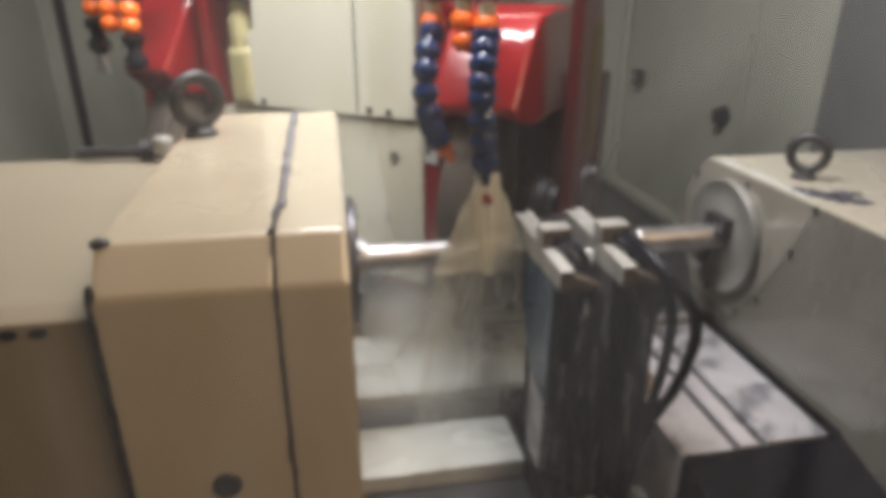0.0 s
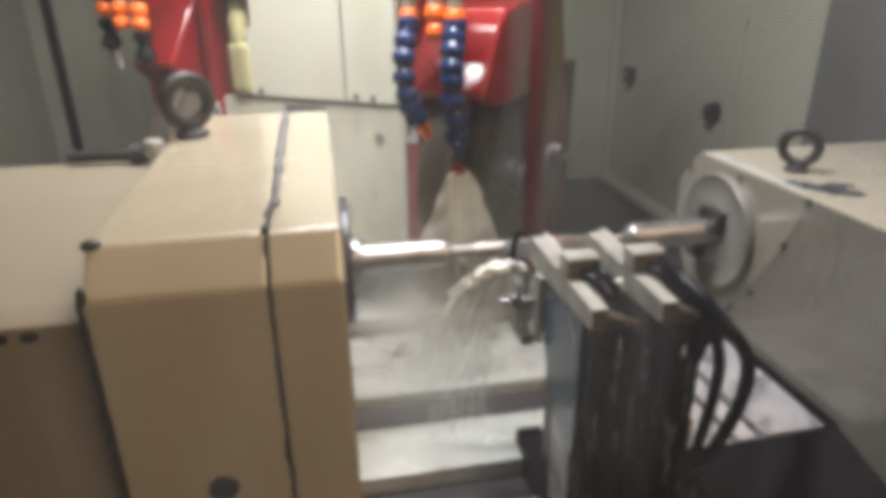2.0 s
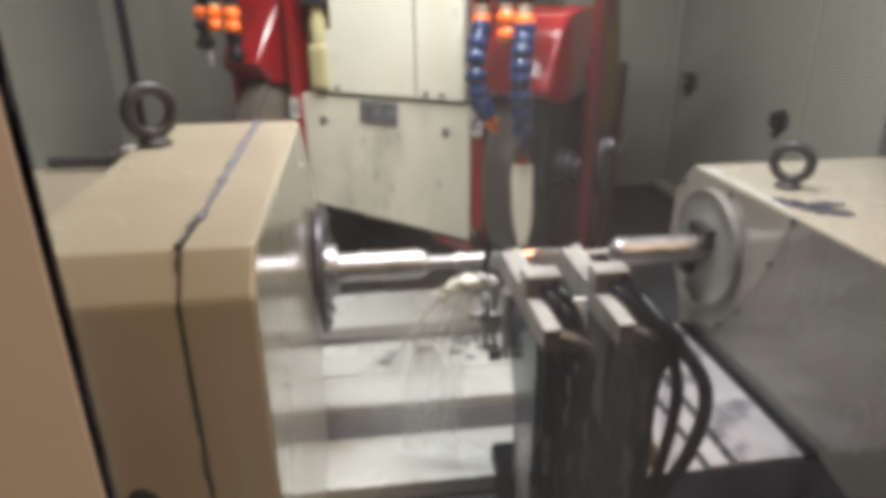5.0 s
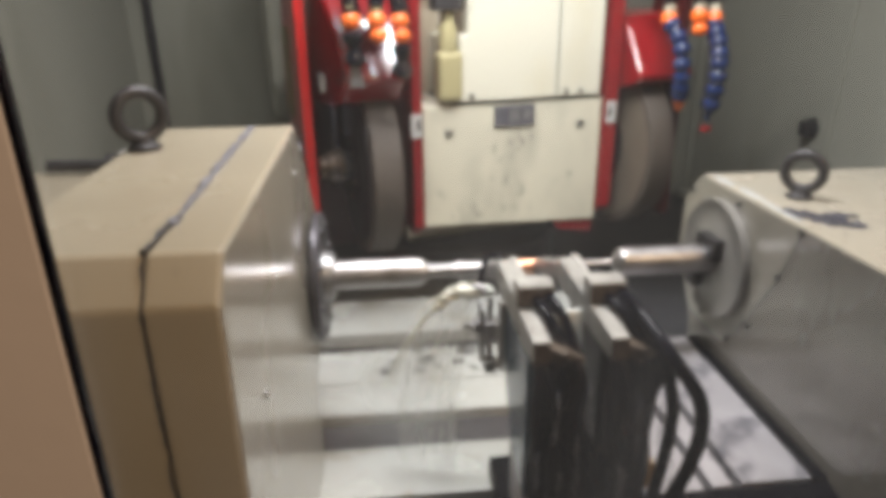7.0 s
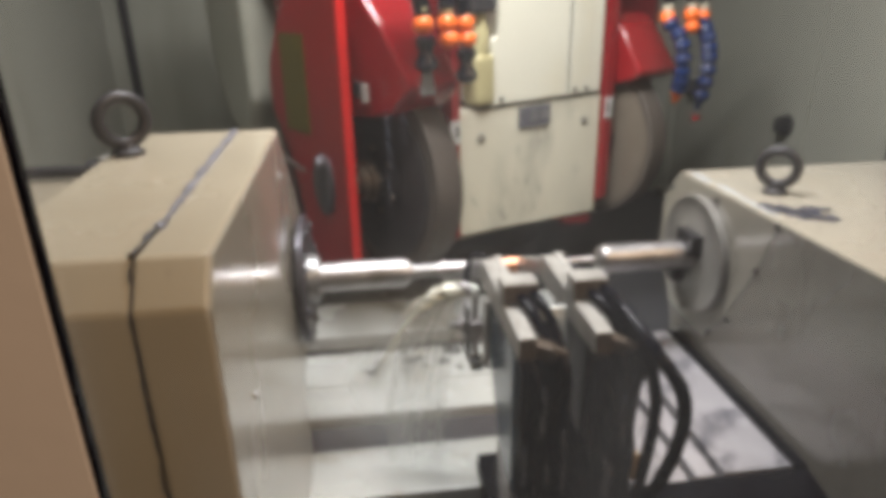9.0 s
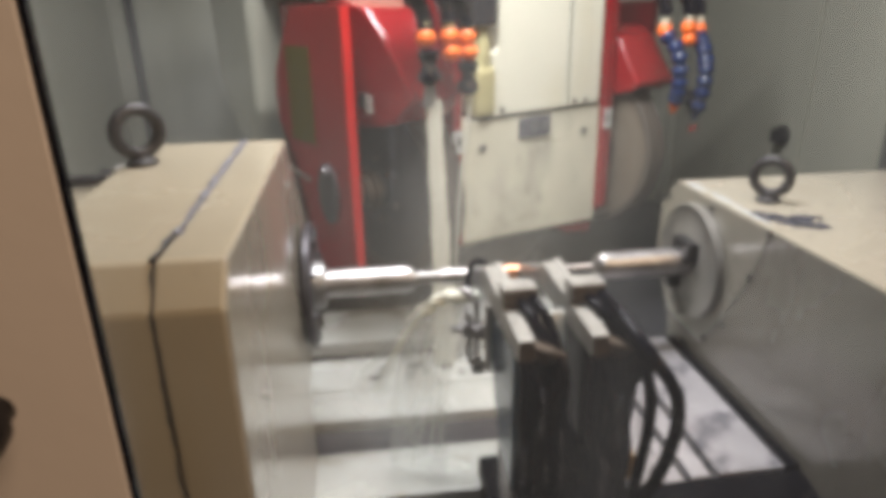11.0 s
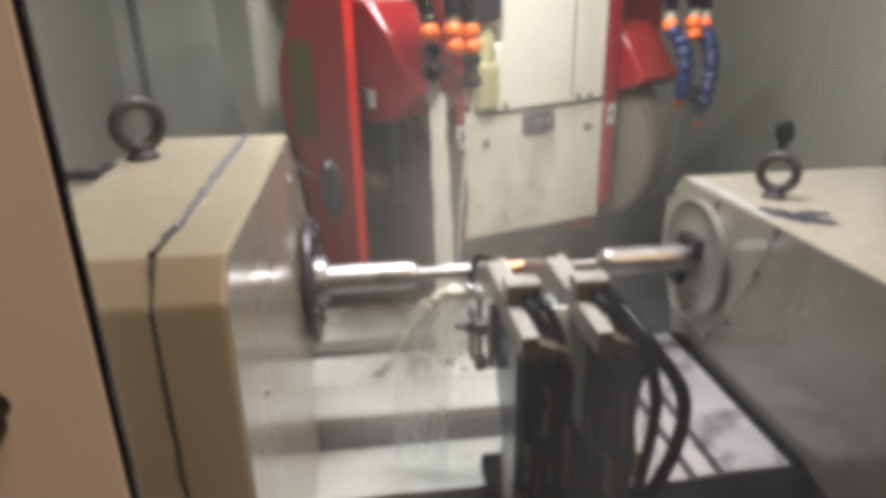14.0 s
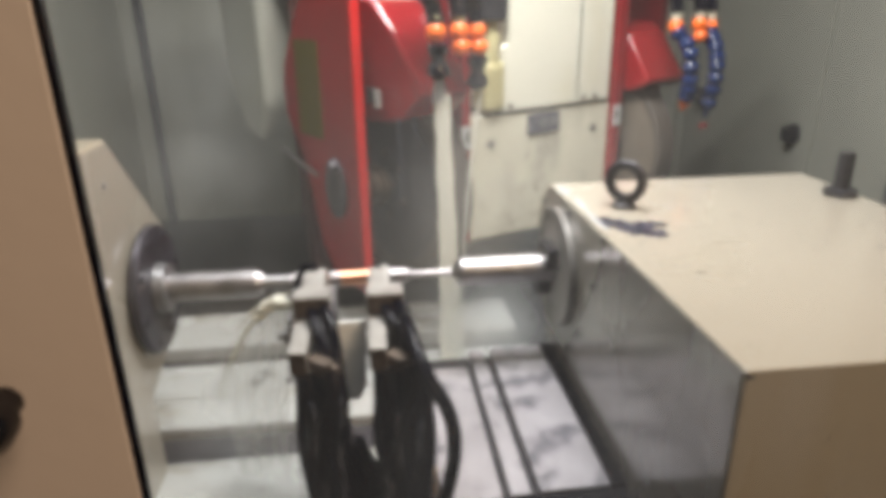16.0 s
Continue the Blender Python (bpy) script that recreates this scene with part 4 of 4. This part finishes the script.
def bead_hose(points, material, name, parent, size=0.0125, tip=None, steps=7):
    """A jointed coolant hose: ball segments along a line, an orange base and a nozzle."""
    pts = spline(points, 12)
    h = part(name, tube(points, 0.006, 10, 6), material, parent, "jointed plastic coolant hose")
    for k in range(steps):
        i = int((k + 0.5) / steps * (len(pts) - 2))
        d = (pts[i + 1] - pts[i]).normalized()
        m = Matrix.Translation(pts[i]) @ d.to_track_quat("Z", "Y").to_matrix().to_4x4()
        s = size
        part("segment", lathe([(0.005, -0.012), (s * 0.72, -0.0115), (s * 0.98, -0.006), (s, 0.0), (s * 0.86, 0.006), (s * 0.62, 0.0085), (s * 0.62, 0.012), (0.005, 0.012)], m, 20), material, h)
    if tip:
        d = (pts[-1] - pts[-3]).normalized()
        m = Matrix.Translation(pts[-1]) @ d.to_track_quat("Z", "Y").to_matrix().to_4x4()
        part("nozzle", lathe([(0.009, -0.002), (0.011, 0.002), (0.009, 0.010), (0.004, 0.024), (0.0025, 0.024), (0.0025, 0.0)], m, 18), tip, h, "tapered nozzle tip")
    return h


def orange_base(p, parent, double=True, nipple=NIPPLE):
    x, y, z = p
    ball = [(0.006, -0.0125), (0.0105, -0.010), (0.0138, -0.005), (0.0145, 0.0), (0.0138, 0.005), (0.0105, 0.010), (0.006, 0.0125)]
    b = part("hose_base", lathe(ball, pose(x, y, z), 20), ORANGE, parent, "orange plastic hose base")
    if double:
        part("ring", lathe([(r * 0.95, h * 0.9) for r, h in ball], pose(x + 0.002, y - 0.003, z - 0.021), 20), ORANGE, b)
    part("nipple", lathe([(0.0085, 0), (0.0095, 0.004), (0.0095, 0.013), (0.006, 0.016)], pose(x, y, z + 0.008), 18), nipple, b, "ivory plastic nipple")


for s in (-1, 1):
    inner, outer, deep = (0.224, 0.350, 1.0) if s < 0 else (0.214, 0.330, 0.52)
    hood = [(-0.312, 0.188), (-0.324, 0.200), (-0.262, 0.290), (-0.225, 0.333), (-0.17, 0.345), (0.06, 0.345)] if s < 0 else [(-0.312, 0.170), (-0.324, 0.182), (-0.266, 0.266), (-0.236, 0.288), (-0.17, 0.297), (0.06, 0.297)]
    shell = prism(hood + [(0.06, 0.15), (-0.20, 0.150), (-0.245, 0.152), (-0.282, 0.160)], "x", *sorted((s * inner, s * outer)))
    if s < 0:
        for v in shell.verts:
            if v.co.x < -0.3:
                v.co.x += 0.036 * min(1.0, max(0.0, (-0.17 - v.co.y) / 0.14))
    bevel(shell, shell.edges[:], 0.009, 3)
    g = part("wheel_guard", shell, RED, head, "glossy red wheel guard hood")
    outline = [(-0.23, 0.336), (-0.23, -0.17), (-0.20, -0.195), (-0.12, -0.195), (-0.078, -0.085), (-0.062, -0.043), (-0.021, 0.067), (0.037, 0.140), (0.042, 0.185), (0.030, 0.227), (-0.032, 0.310), (-0.055, 0.336)]
    outline = [(-0.23 + (y + 0.23) * deep, max(z, -0.135 if s < 0 else -0.12)) for y, z in outline]
    # Right plate has its shade in the colour; left plate is plain red.
    part("side_plate", prism(outline, "x", *sorted((s * 0.364, s * 0.380)), 0.0025), REDPLATE if s < 0 else SHADERED, g, "red outer side plate" if s < 0 else "outer side plate, red darkened for shade")
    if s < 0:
        # Strip laid over the edge to paint the light it catches.
        part("edge_strip", box((min(s * 0.3645, s * 0.3795), -0.2335, -0.128), (max(s * 0.3645, s * 0.3795), -0.2308, 0.334), 0.0008), LITRED, g, "front edge of the side plate, red lightened as if lit")
    part("inner_plate", prism([(-0.268, 0.40), (-0.268, -0.072), (-0.25, -0.088), (-0.10, -0.088), (-0.10, 0.40)], "x", *sorted((s * 0.181, s * (0.206 if s > 0 else 0.199))), 0.002), RED, g, "red inner side plate")
    # Back shell coloured dark for the shade behind the wheel.
    part("back_shell", prism([(0.0, -0.19), (0.03, -0.19), (0.06, 0.19), (0.0, 0.19)], "x", *sorted((s * 0.197, s * 0.364)), 0.002), RECESSRED, g, "inside of the guard, recess shade in its colour")
    part("tag", box((s * 0.1925 - 0.0100, -0.2705, 0.094), (s * 0.1925 + 0.0100, -0.2675, 0.134), 0.0005), LABEL, g, "grey printed tag")
    part("tag_mark", box((s * 0.189 - 0.003, -0.2712, 0.106), (s * 0.189 + 0.003, -0.2704, 0.124), 0.0), DARK, g)
    part("yellow_strip", box((s * 0.3805 - 0.0008, -0.23 + 0.115 * deep, 0.112), (s * 0.3805 + 0.0008, -0.23 + 0.208 * deep, 0.274), 0.0), YELLOW, g, "faded yellow warning strip")
    part("latch_plate", lathe([(0, 0), (0.034, 0), (0.034, 0.006), (0.030, 0.009), (0, 0.009)], pose(s * 0.380, -0.155, 0.035) @ pose(0, 0, 0, 0, 90 * s, 0) @ Matrix.Diagonal((1.55, 1, 1, 1)), 32), DGREY, g, "oval dull grey latch plate")
    part("latch_knob", lathe([(0, 0), (0.009, 0), (0.011, 0.006), (0.008, 0.014), (0, 0.014)], pose(s * 0.388, -0.170, 0.078) @ pose(0, 0, 0, 0, 90 * s, 0), 18), DGREY, g)
    part("lever", tube([(s * 0.388, 0.055, 0.072), (s * 0.390, -0.02, 0.060), (s * 0.392, -0.10, 0.050)], 0.0035, 10), STEEL, g, "bright thin lever")
    if s < 0:
        part("slot_bracket", box((s * 0.344 - 0.004, -0.246, 0.176), (s * 0.344 + 0.004, -0.234, 0.204), 0.0012), ALU, g, "small pale bracket beside the slot")
        part("slot_cover", box((s * 0.346 - 0.003, -0.234, 0.182), (s * 0.346 + 0.004, -0.214, 0.206), 0.001), DARK, g, "dark slot in the hood")
    for k, (du, dy, z1) in enumerate(((0.012, -0.29, 0.02), (0.045, -0.25, 0.06), (0.028, -0.31, 0.11))):
        u = s * (outer - du)
        part("drip_thread", tube([(u, dy, 0.170), (u + 0.001, dy, 0.12 if z1 < 0.1 else 0.14), (u - 0.0015, dy, z1)], lambda q: 0.0007 - 0.0004 * q, 6, 6), DRIP, g, "thin coolant thread from the hood edge")
    w = part("grinding_wheel", lathe([(0, -0.025), (0.06, -0.025), (0.163, -0.025), (0.165, -0.023), (0.165, 0.023), (0.163, 0.025), (0.06, 0.025), (0, 0.025)], pose(s * 0.262, -0.182, 0.035) @ ALONG_X, 96), WHEEL, head, "brown-grey abrasive grinding wheel")
    part("flange", lathe([(0, -0.029), (0.07, -0.029), (0.078, -0.026), (0.078, 0.026), (0.07, 0.032), (0.03, 0.034), (0.03, 0.050), (0, 0.050)], pose(s * 0.262, -0.182, 0.035) @ pose(0, 0, 0, 0, 90 * s, 0), 48), DARK, w, "dark steel wheel flange")
    part("hub", lathe([(0, 0.0), (0.036, 0.0), (0.036, 0.010), (0.030, 0.012), (0.030, 0.026), (0.022, 0.028), (0.022, 0.040), (0.012, 0.042), (0, 0.042)], pose(s * 0.262, -0.182, 0.035) @ pose(0, 0, 0, 0, 90 * s, 0) @ pose(0, 0, 0.0505), 40), BRASS if s < 0 else DARK, w, "stained hub nut")
    part("flange_ring", lathe([(0.078, 0.0), (0.140, 0.0), (0.140, 0.003), (0.132, 0.005), (0.078, 0.005)], pose(s * 0.262, -0.182, 0.035) @ pose(0, 0, 0, 0, 90 * s, 0) @ pose(0, 0, 0.0255), 64), DARK, w, "dark steel outer clamping ring")
    # Added ring paints the inner face lighter than the rest of the wheel.
    part("wheel_face", lathe([(0.080, 0.0), (0.152, 0.0), (0.152, 0.001), (0.118, 0.0016), (0.116, 0.0026), (0.080, 0.0026)], pose(s * 0.262, -0.182, 0.035) @ pose(0, 0, 0, 0, -90 * s, 0) @ pose(0, 0, 0.0254), 64), LITWHEEL, w, "inner wheel face, abrasive lightened as if lit")
    for k in range(6):
        a = 2 * math.pi * k / 6 + 0.4
        part("flange_bolt", lathe([(0, 0), (0.006, 0), (0.006, 0.006), (0, 0.006)], pose(s * 0.262, -0.182 + 0.054 * math.cos(a), 0.035 + 0.054 * math.sin(a)) @ pose(0, 0, 0, 0, 90 * s, 0) @ pose(0, 0, 0.034), 6), BRASS, w)
    if s < 0:
        part("rear_casing", prism([(0.085, 0.50), (0.085, 0.15), (0.14, 0.07), (0.22, 0.09), (0.29, 0.20), (0.31, 0.50)], "x", *sorted((s * 0.26, s * 0.40)), 0.02, 4), WALL, head, "grey-green rounded drive casing")
    part("manifold", box((min(s * 0.215, s * 0.345), -0.375, 0.352), (max(s * 0.215, s * 0.345), -0.315, 0.395), 0.010, 3), DARK, head, "dark coolant manifold")
    part("manifold_pipe", tube([(s * 0.30, -0.35, 0.36), (s * 0.30, -0.33, 0.42), (s * 0.25, -0.25, 0.47)], 0.014, 14), DARK, head)

# jointed hoses: blue ones on one side, black ones on the other
orange_base((0.237, -0.354, 0.282), head, False)
orange_base((0.283, -0.372, 0.286), head)
orange_base((0.311, -0.376, 0.282), head, False)
bead_hose([(0.238, -0.354, 0.278), (0.243, -0.382, 0.245), (0.246, -0.390, 0.205), (0.252, -0.386, 0.170), (0.260, -0.376, 0.148)], BLUEP, "blue_hose", head, 0.0155, ORANGE, 7)
bead_hose([(0.311, -0.374, 0.278), (0.315, -0.394, 0.235), (0.317, -0.398, 0.185), (0.318, -0.384, 0.112)], BLUEP, "blue_hose", head, 0.0162, None, 8)
orange_base((-0.312, -0.355, 0.290), head, False, YELLOWP)
orange_base((-0.275, -0.359, 0.290), head, True, YELLOWP)
orange_base((-0.240, -0.355, 0.288), head, True, YELLOWP)
for x, z0 in ((-0.310, 0.276), (-0.239, 0.256)):
    part("black_collar", lathe([(0.010, 0.0), (0.0155, -0.004), (0.0150, -0.012), (0.0095, -0.020), (0.0095, -0.024), (0.0165, -0.036), (0.0165, -0.043), (0.008, -0.050), (0, -0.050)], pose(x, -0.357, z0), 24), BLACKP, head, "flared glossy black hose collar")
    part("black_elbow", tube([(x, -0.354, 0.300), (x - 0.004, -0.346, 0.330), (x - 0.012, -0.330, 0.345)], 0.0125, 14), BLACKP, head, "black plastic elbow")
for x, y in ((-0.275, -0.359), (0.237, -0.354), (0.283, -0.372), (0.311, -0.376)):
    part("black_elbow", tube([(x, y, 0.308), (x, y + 0.006, 0.332), (x - 0.006, y + 0.02, 0.352)], 0.012, 14), BLACKP, head, "black plastic elbow")
part("flat_nozzle", prism([(-0.316, 0.232), (-0.304, 0.232), (-0.298, 0.196), (-0.321, 0.196)], "y", -0.362, -0.354, 0.001), GREY, head, "flat grey fan nozzle")
part("flat_nozzle", prism([(0.312, 0.100), (0.324, 0.100), (0.327, 0.089), (0.309, 0.089)], "y", -0.389, -0.379, 0.001), RED, head, "flat red fan nozzle")

# ---- coolant from the wheel nozzles


def sheet(rows, thick, wave, seed, n=10):
    """A falling sheet of liquid: rows of (z, half width, shift), in the xz plane, with a wavy face."""
    rnd = random.Random(seed)
    bm = bmesh.new()
    grid = []
    ph = [rnd.uniform(0, 6.28) for _ in range(6)]
    zs = [r[0] for r in rows][::-1]
    N = 36
    for i in range(N + 1):
        z = rows[0][0] + (rows[-1][0] - rows[0][0]) * i / N
        hw = float(np.interp(z, zs, [r[1] for r in rows][::-1]))
        sh = float(np.interp(z, zs, [r[2] for r in rows][::-1]))
        hw *= 1 + 0.06 * math.sin(z * 70 + ph[0]) + 0.04 * math.sin(z * 160 + ph[1])
        ring = []
        for side in (1, -1):
            for k in range(n + 1):
                q = -1 + 2 * k / n
                q = q * side
                y = side * thick * math.sqrt(max(0.02, 1 - q * q)) + wave * math.sin(q * 9 + ph[2] + z * 14)
                ring.append(bm.verts.new((sh + q * hw, y, z)))
        grid.append(ring)
    for A, B in zip(grid, grid[1:]):
        for k in range(len(A)):
            j = (k + 1) % len(A)
            bm.faces.new((A[k], A[j], B[j], B[k]))
    bm.faces.new(grid[0])
    bm.faces.new(grid[-1])
    return bm


fan = thing("coolant_fan", "milky coolant fanning out below the blue hose", "coolant", at=(0.190, 0.136, 0))
part("curtain", veil([(-0.010, 0, 0.090), (-0.024, -0.001, 0.070), (-0.040, 0, 0.030), (-0.058, 0.001, -0.008), (-0.062, 0, -0.022)], [(0.010, 0, 0.090), (0.024, 0.001, 0.070), (0.038, 0, 0.030), (0.053, -0.001, -0.008), (0.055, 0, -0.022)]), FAN, fan, "milky fan of coolant")
part("lower_curtain", veil([(-0.058, 0, -0.018), (-0.064, 0, -0.07), (-0.072, 0.002, -0.13), (-0.082, 0.002, -0.19), (-0.090, 0, -0.235)], [(0.052, 0, -0.018), (0.056, 0, -0.07), (0.060, 0.002, -0.13), (0.068, 0.002, -0.19), (0.074, 0, -0.235)]), VEIL, fan, "thin spray falling on below the work")
core = thing("coolant_core", "milky coolant stream below the blue hose", "coolant", at=(0.190, 0.136, 0))
part("stream", sheet([(0.088, 0.014, 0), (0.05, 0.017, 0), (0.0, 0.013, 0.003), (-0.025, 0.009, 0.004), (-0.038, 0.007, 0.004)], 0.002, 0.001, 3), COOLANT, core)
fall = thing("coolant_fall", "milky coolant sheet falling past the wheel", "coolant", at=(0.058, 0.170, 0))
part("sheet", sheet([(0.205, 0.011, 0), (0.10, 0.0125, 0.002), (0.0, 0.014, 0.006), (-0.10, 0.016, 0.008), (-0.232, 0.020, 0.010)], 0.0018, 0.0003, 4), COOLANT, fall)
thin = thing("coolant_thread", "thin coolant thread from the side nozzle", "coolant", at=(0.120, 0.200, 0))
part("thread", tube([(0, 0, 0.225), (-0.006, 0, 0.17), (-0.018, 0, 0.08), (-0.026, 0, -0.02), (-0.030, 0, -0.12), (-0.03, 0, -0.232)], lambda q: 0.0032 - 0.0018 * q, 8, 8), COOLANT, thin)

# ======== door fittings and drops on the glass ========
kn = thing("door_handle", "round black door knob on the tan machine door", "door knob")
part("knob", lathe([(0, 0), (0.007, 0), (0.007, 0.008), (0.0115, 0.012), (0.0125, 0.020), (0.010, 0.027), (0, 0.028)], pose(-0.1965, -0.529, 0.178) @ pose(0, 0, 0, 90, 0, 0), 28), BLACKP, kn)


def drops(count, x0, x1, z0, z1, seed):
    rnd = random.Random(seed)
    bm = bmesh.new()
    for i in range(count):
        x, z, r = rnd.uniform(x0, x1), rnd.uniform(z0, z1), rnd.uniform(0.0002, 0.0006)
        L = rnd.choice((1, 1, 1, 2.5, 5))
        ring = [bm.verts.new((x + r * math.cos(a), -0.5178, z + r * L * math.sin(a))) for a in (0, 1.05, 2.1, 3.14, 4.19, 5.24)]
        top = bm.verts.new((x, -0.5178 + r * 0.7, z))
        for k in range(6):
            bm.faces.new((ring[k], ring[(k + 1) % 6], top))
    return bm


tagged(link("window_drops", drops(170, 0.16, 0.27, 0.02, 0.13, 1), DRIP, None, "", True), "fine pale coolant drops on the window glass", kind="stuff")
tagged(link("window_specks", drops(60, -0.14, 0.30, 0.05, 0.33, 2), DRIP, None, "", True), "scattered pale coolant specks on the window glass", kind="stuff")

# ======== movement ========
TABLE_X = [(0.0, 0.1568), (1.0, 0.156), (2.0, 0.156), (3.0, 0.1565), (3.8, 0.157), (4.0, 0.1474), (4.5, 0.0861), (5.0, 0.0262), (5.2, 0.0040), (5.4, 0.001), (7.5, 0.001), (14.0, 0.0008), (14.3, -0.0005), (14.5, -0.0131), (15.0, -0.0774), (15.5, -0.1366), (16.0, -0.1996)]
STEADY_Y = [(0.0, 0.09), (0.5, 0.036), (0.8, 0.01), (1.0, 0.0)]
HEAD = [(0.0, 0.431, -34.7), (0.5, 0.453, -34.7), (1.0, 0.486, -34.7), (1.5, 0.517, -34.7), (2.0, 0.552, -34.7), (2.5, 0.581, -34.7), (3.0, 0.610, -34.7), (3.5, 0.632, -34.7), (4.0, 0.634, -34.7), (5.0, 0.634, -34.6),
        (5.3, 0.636, -34), (5.7, 0.642, -28), (6.2, 0.655, -13), (6.8, 0.672, 8), (7.3, 0.672, 21), (7.5, 0.655, 26.4), (7.7, 0.642, 28.4), (8.0, 0.635, 29.55), (9.0, 0.634, 29.55), (16.0, 0.634, 29.55)]
HEAD_X = 0.146
# height by which each flow has dropped below, or still stands above, its place
FAN_Z = [(0.0, 0.024), (0.5, 0.020), (1.0, 0.014), (1.5, 0.008), (2.0, 0.003), (2.6, 0), (3.7, 0), (3.8, -0.04), (3.9, -0.22), (4.0, -0.45), (4.2, -0.55), (16.0, -0.55)]
CORE_Z = [(0.0, 0.036), (0.5, 0.030), (1.0, 0.022), (1.5, 0.010), (2.0, 0), (5.2, 0), (5.4, -0.10), (5.6, -0.35), (5.8, -0.55), (16.0, -0.55)]
CLOUD_Z = [(0.0, 0), (3.9, 0), (4.4, -0.20), (5.0, -0.45), (5.4, -0.62), (9.3, -0.62), (9.8, -0.40), (10.3, 0), (16.0, 0)]
HAZE_Z = [(0.0, -1.2), (9.2, -1.2), (10.0, -0.5), (11.3, 0), (16.0, 0)]
FALL_Z = [(0.0, 0.62), (9.3, 0.62), (9.6, 0.55), (9.9, 0.30), (10.1, 0), (16.0, 0)]


def between(rows, t):
    return float(np.interp(t, [r[0] for r in rows], [r[1] for r in rows]))


def motions():
    for ob in ON_TABLE:
        m = ob.matrix_basis.copy()
        walk(ob, [(t, pose(x, 0, 0) @ m) for t, x in TABLE_X])
    times = sorted({t for t, _ in TABLE_X} | {t for t, _ in STEADY_Y})
    for ob in ON_STEADY:
        m = ob.matrix_basis.copy()
        walk(ob, [(t, pose(between(TABLE_X, t), between(STEADY_Y, t), 0) @ m) for t in times])
    walk(head, [(t, pose(HEAD_X, y, 0, 0, 0, a)) for t, y, a in HEAD])
    for clouds, heights in ((CLOUDS, CLOUD_Z), (HAZE, HAZE_Z)):
        for ob in clouds:
            m = ob.matrix_basis.copy()
            walk(ob, [(t, pose(0, 0, z) @ m) for t, z in heights])
    rnd = random.Random(11)
    for ob, heights, follow in ((fan, FAN_Z, True), (core, CORE_Z, True), (fall, FALL_Z, False), (thin, FALL_Z, False)):
        m = ob.matrix_basis.copy()
        ts_ = sorted({t for t, _ in heights} | {round(0.4 * k, 1) for k in range(41)} | {t for t, _, _ in HEAD if t < 4.5})
        rows = []
        for t in ts_:
            y = between(HEAD, min(t, 4.0)) - 0.634 if follow else 0
            rows.append((t, pose(rnd.uniform(-0.001, 0.001), y, between(heights, t)) @ m @ pose(0, 0, 0, 0, 0, rnd.uniform(-3, 3))))
        walk(ob, rows)


motions()
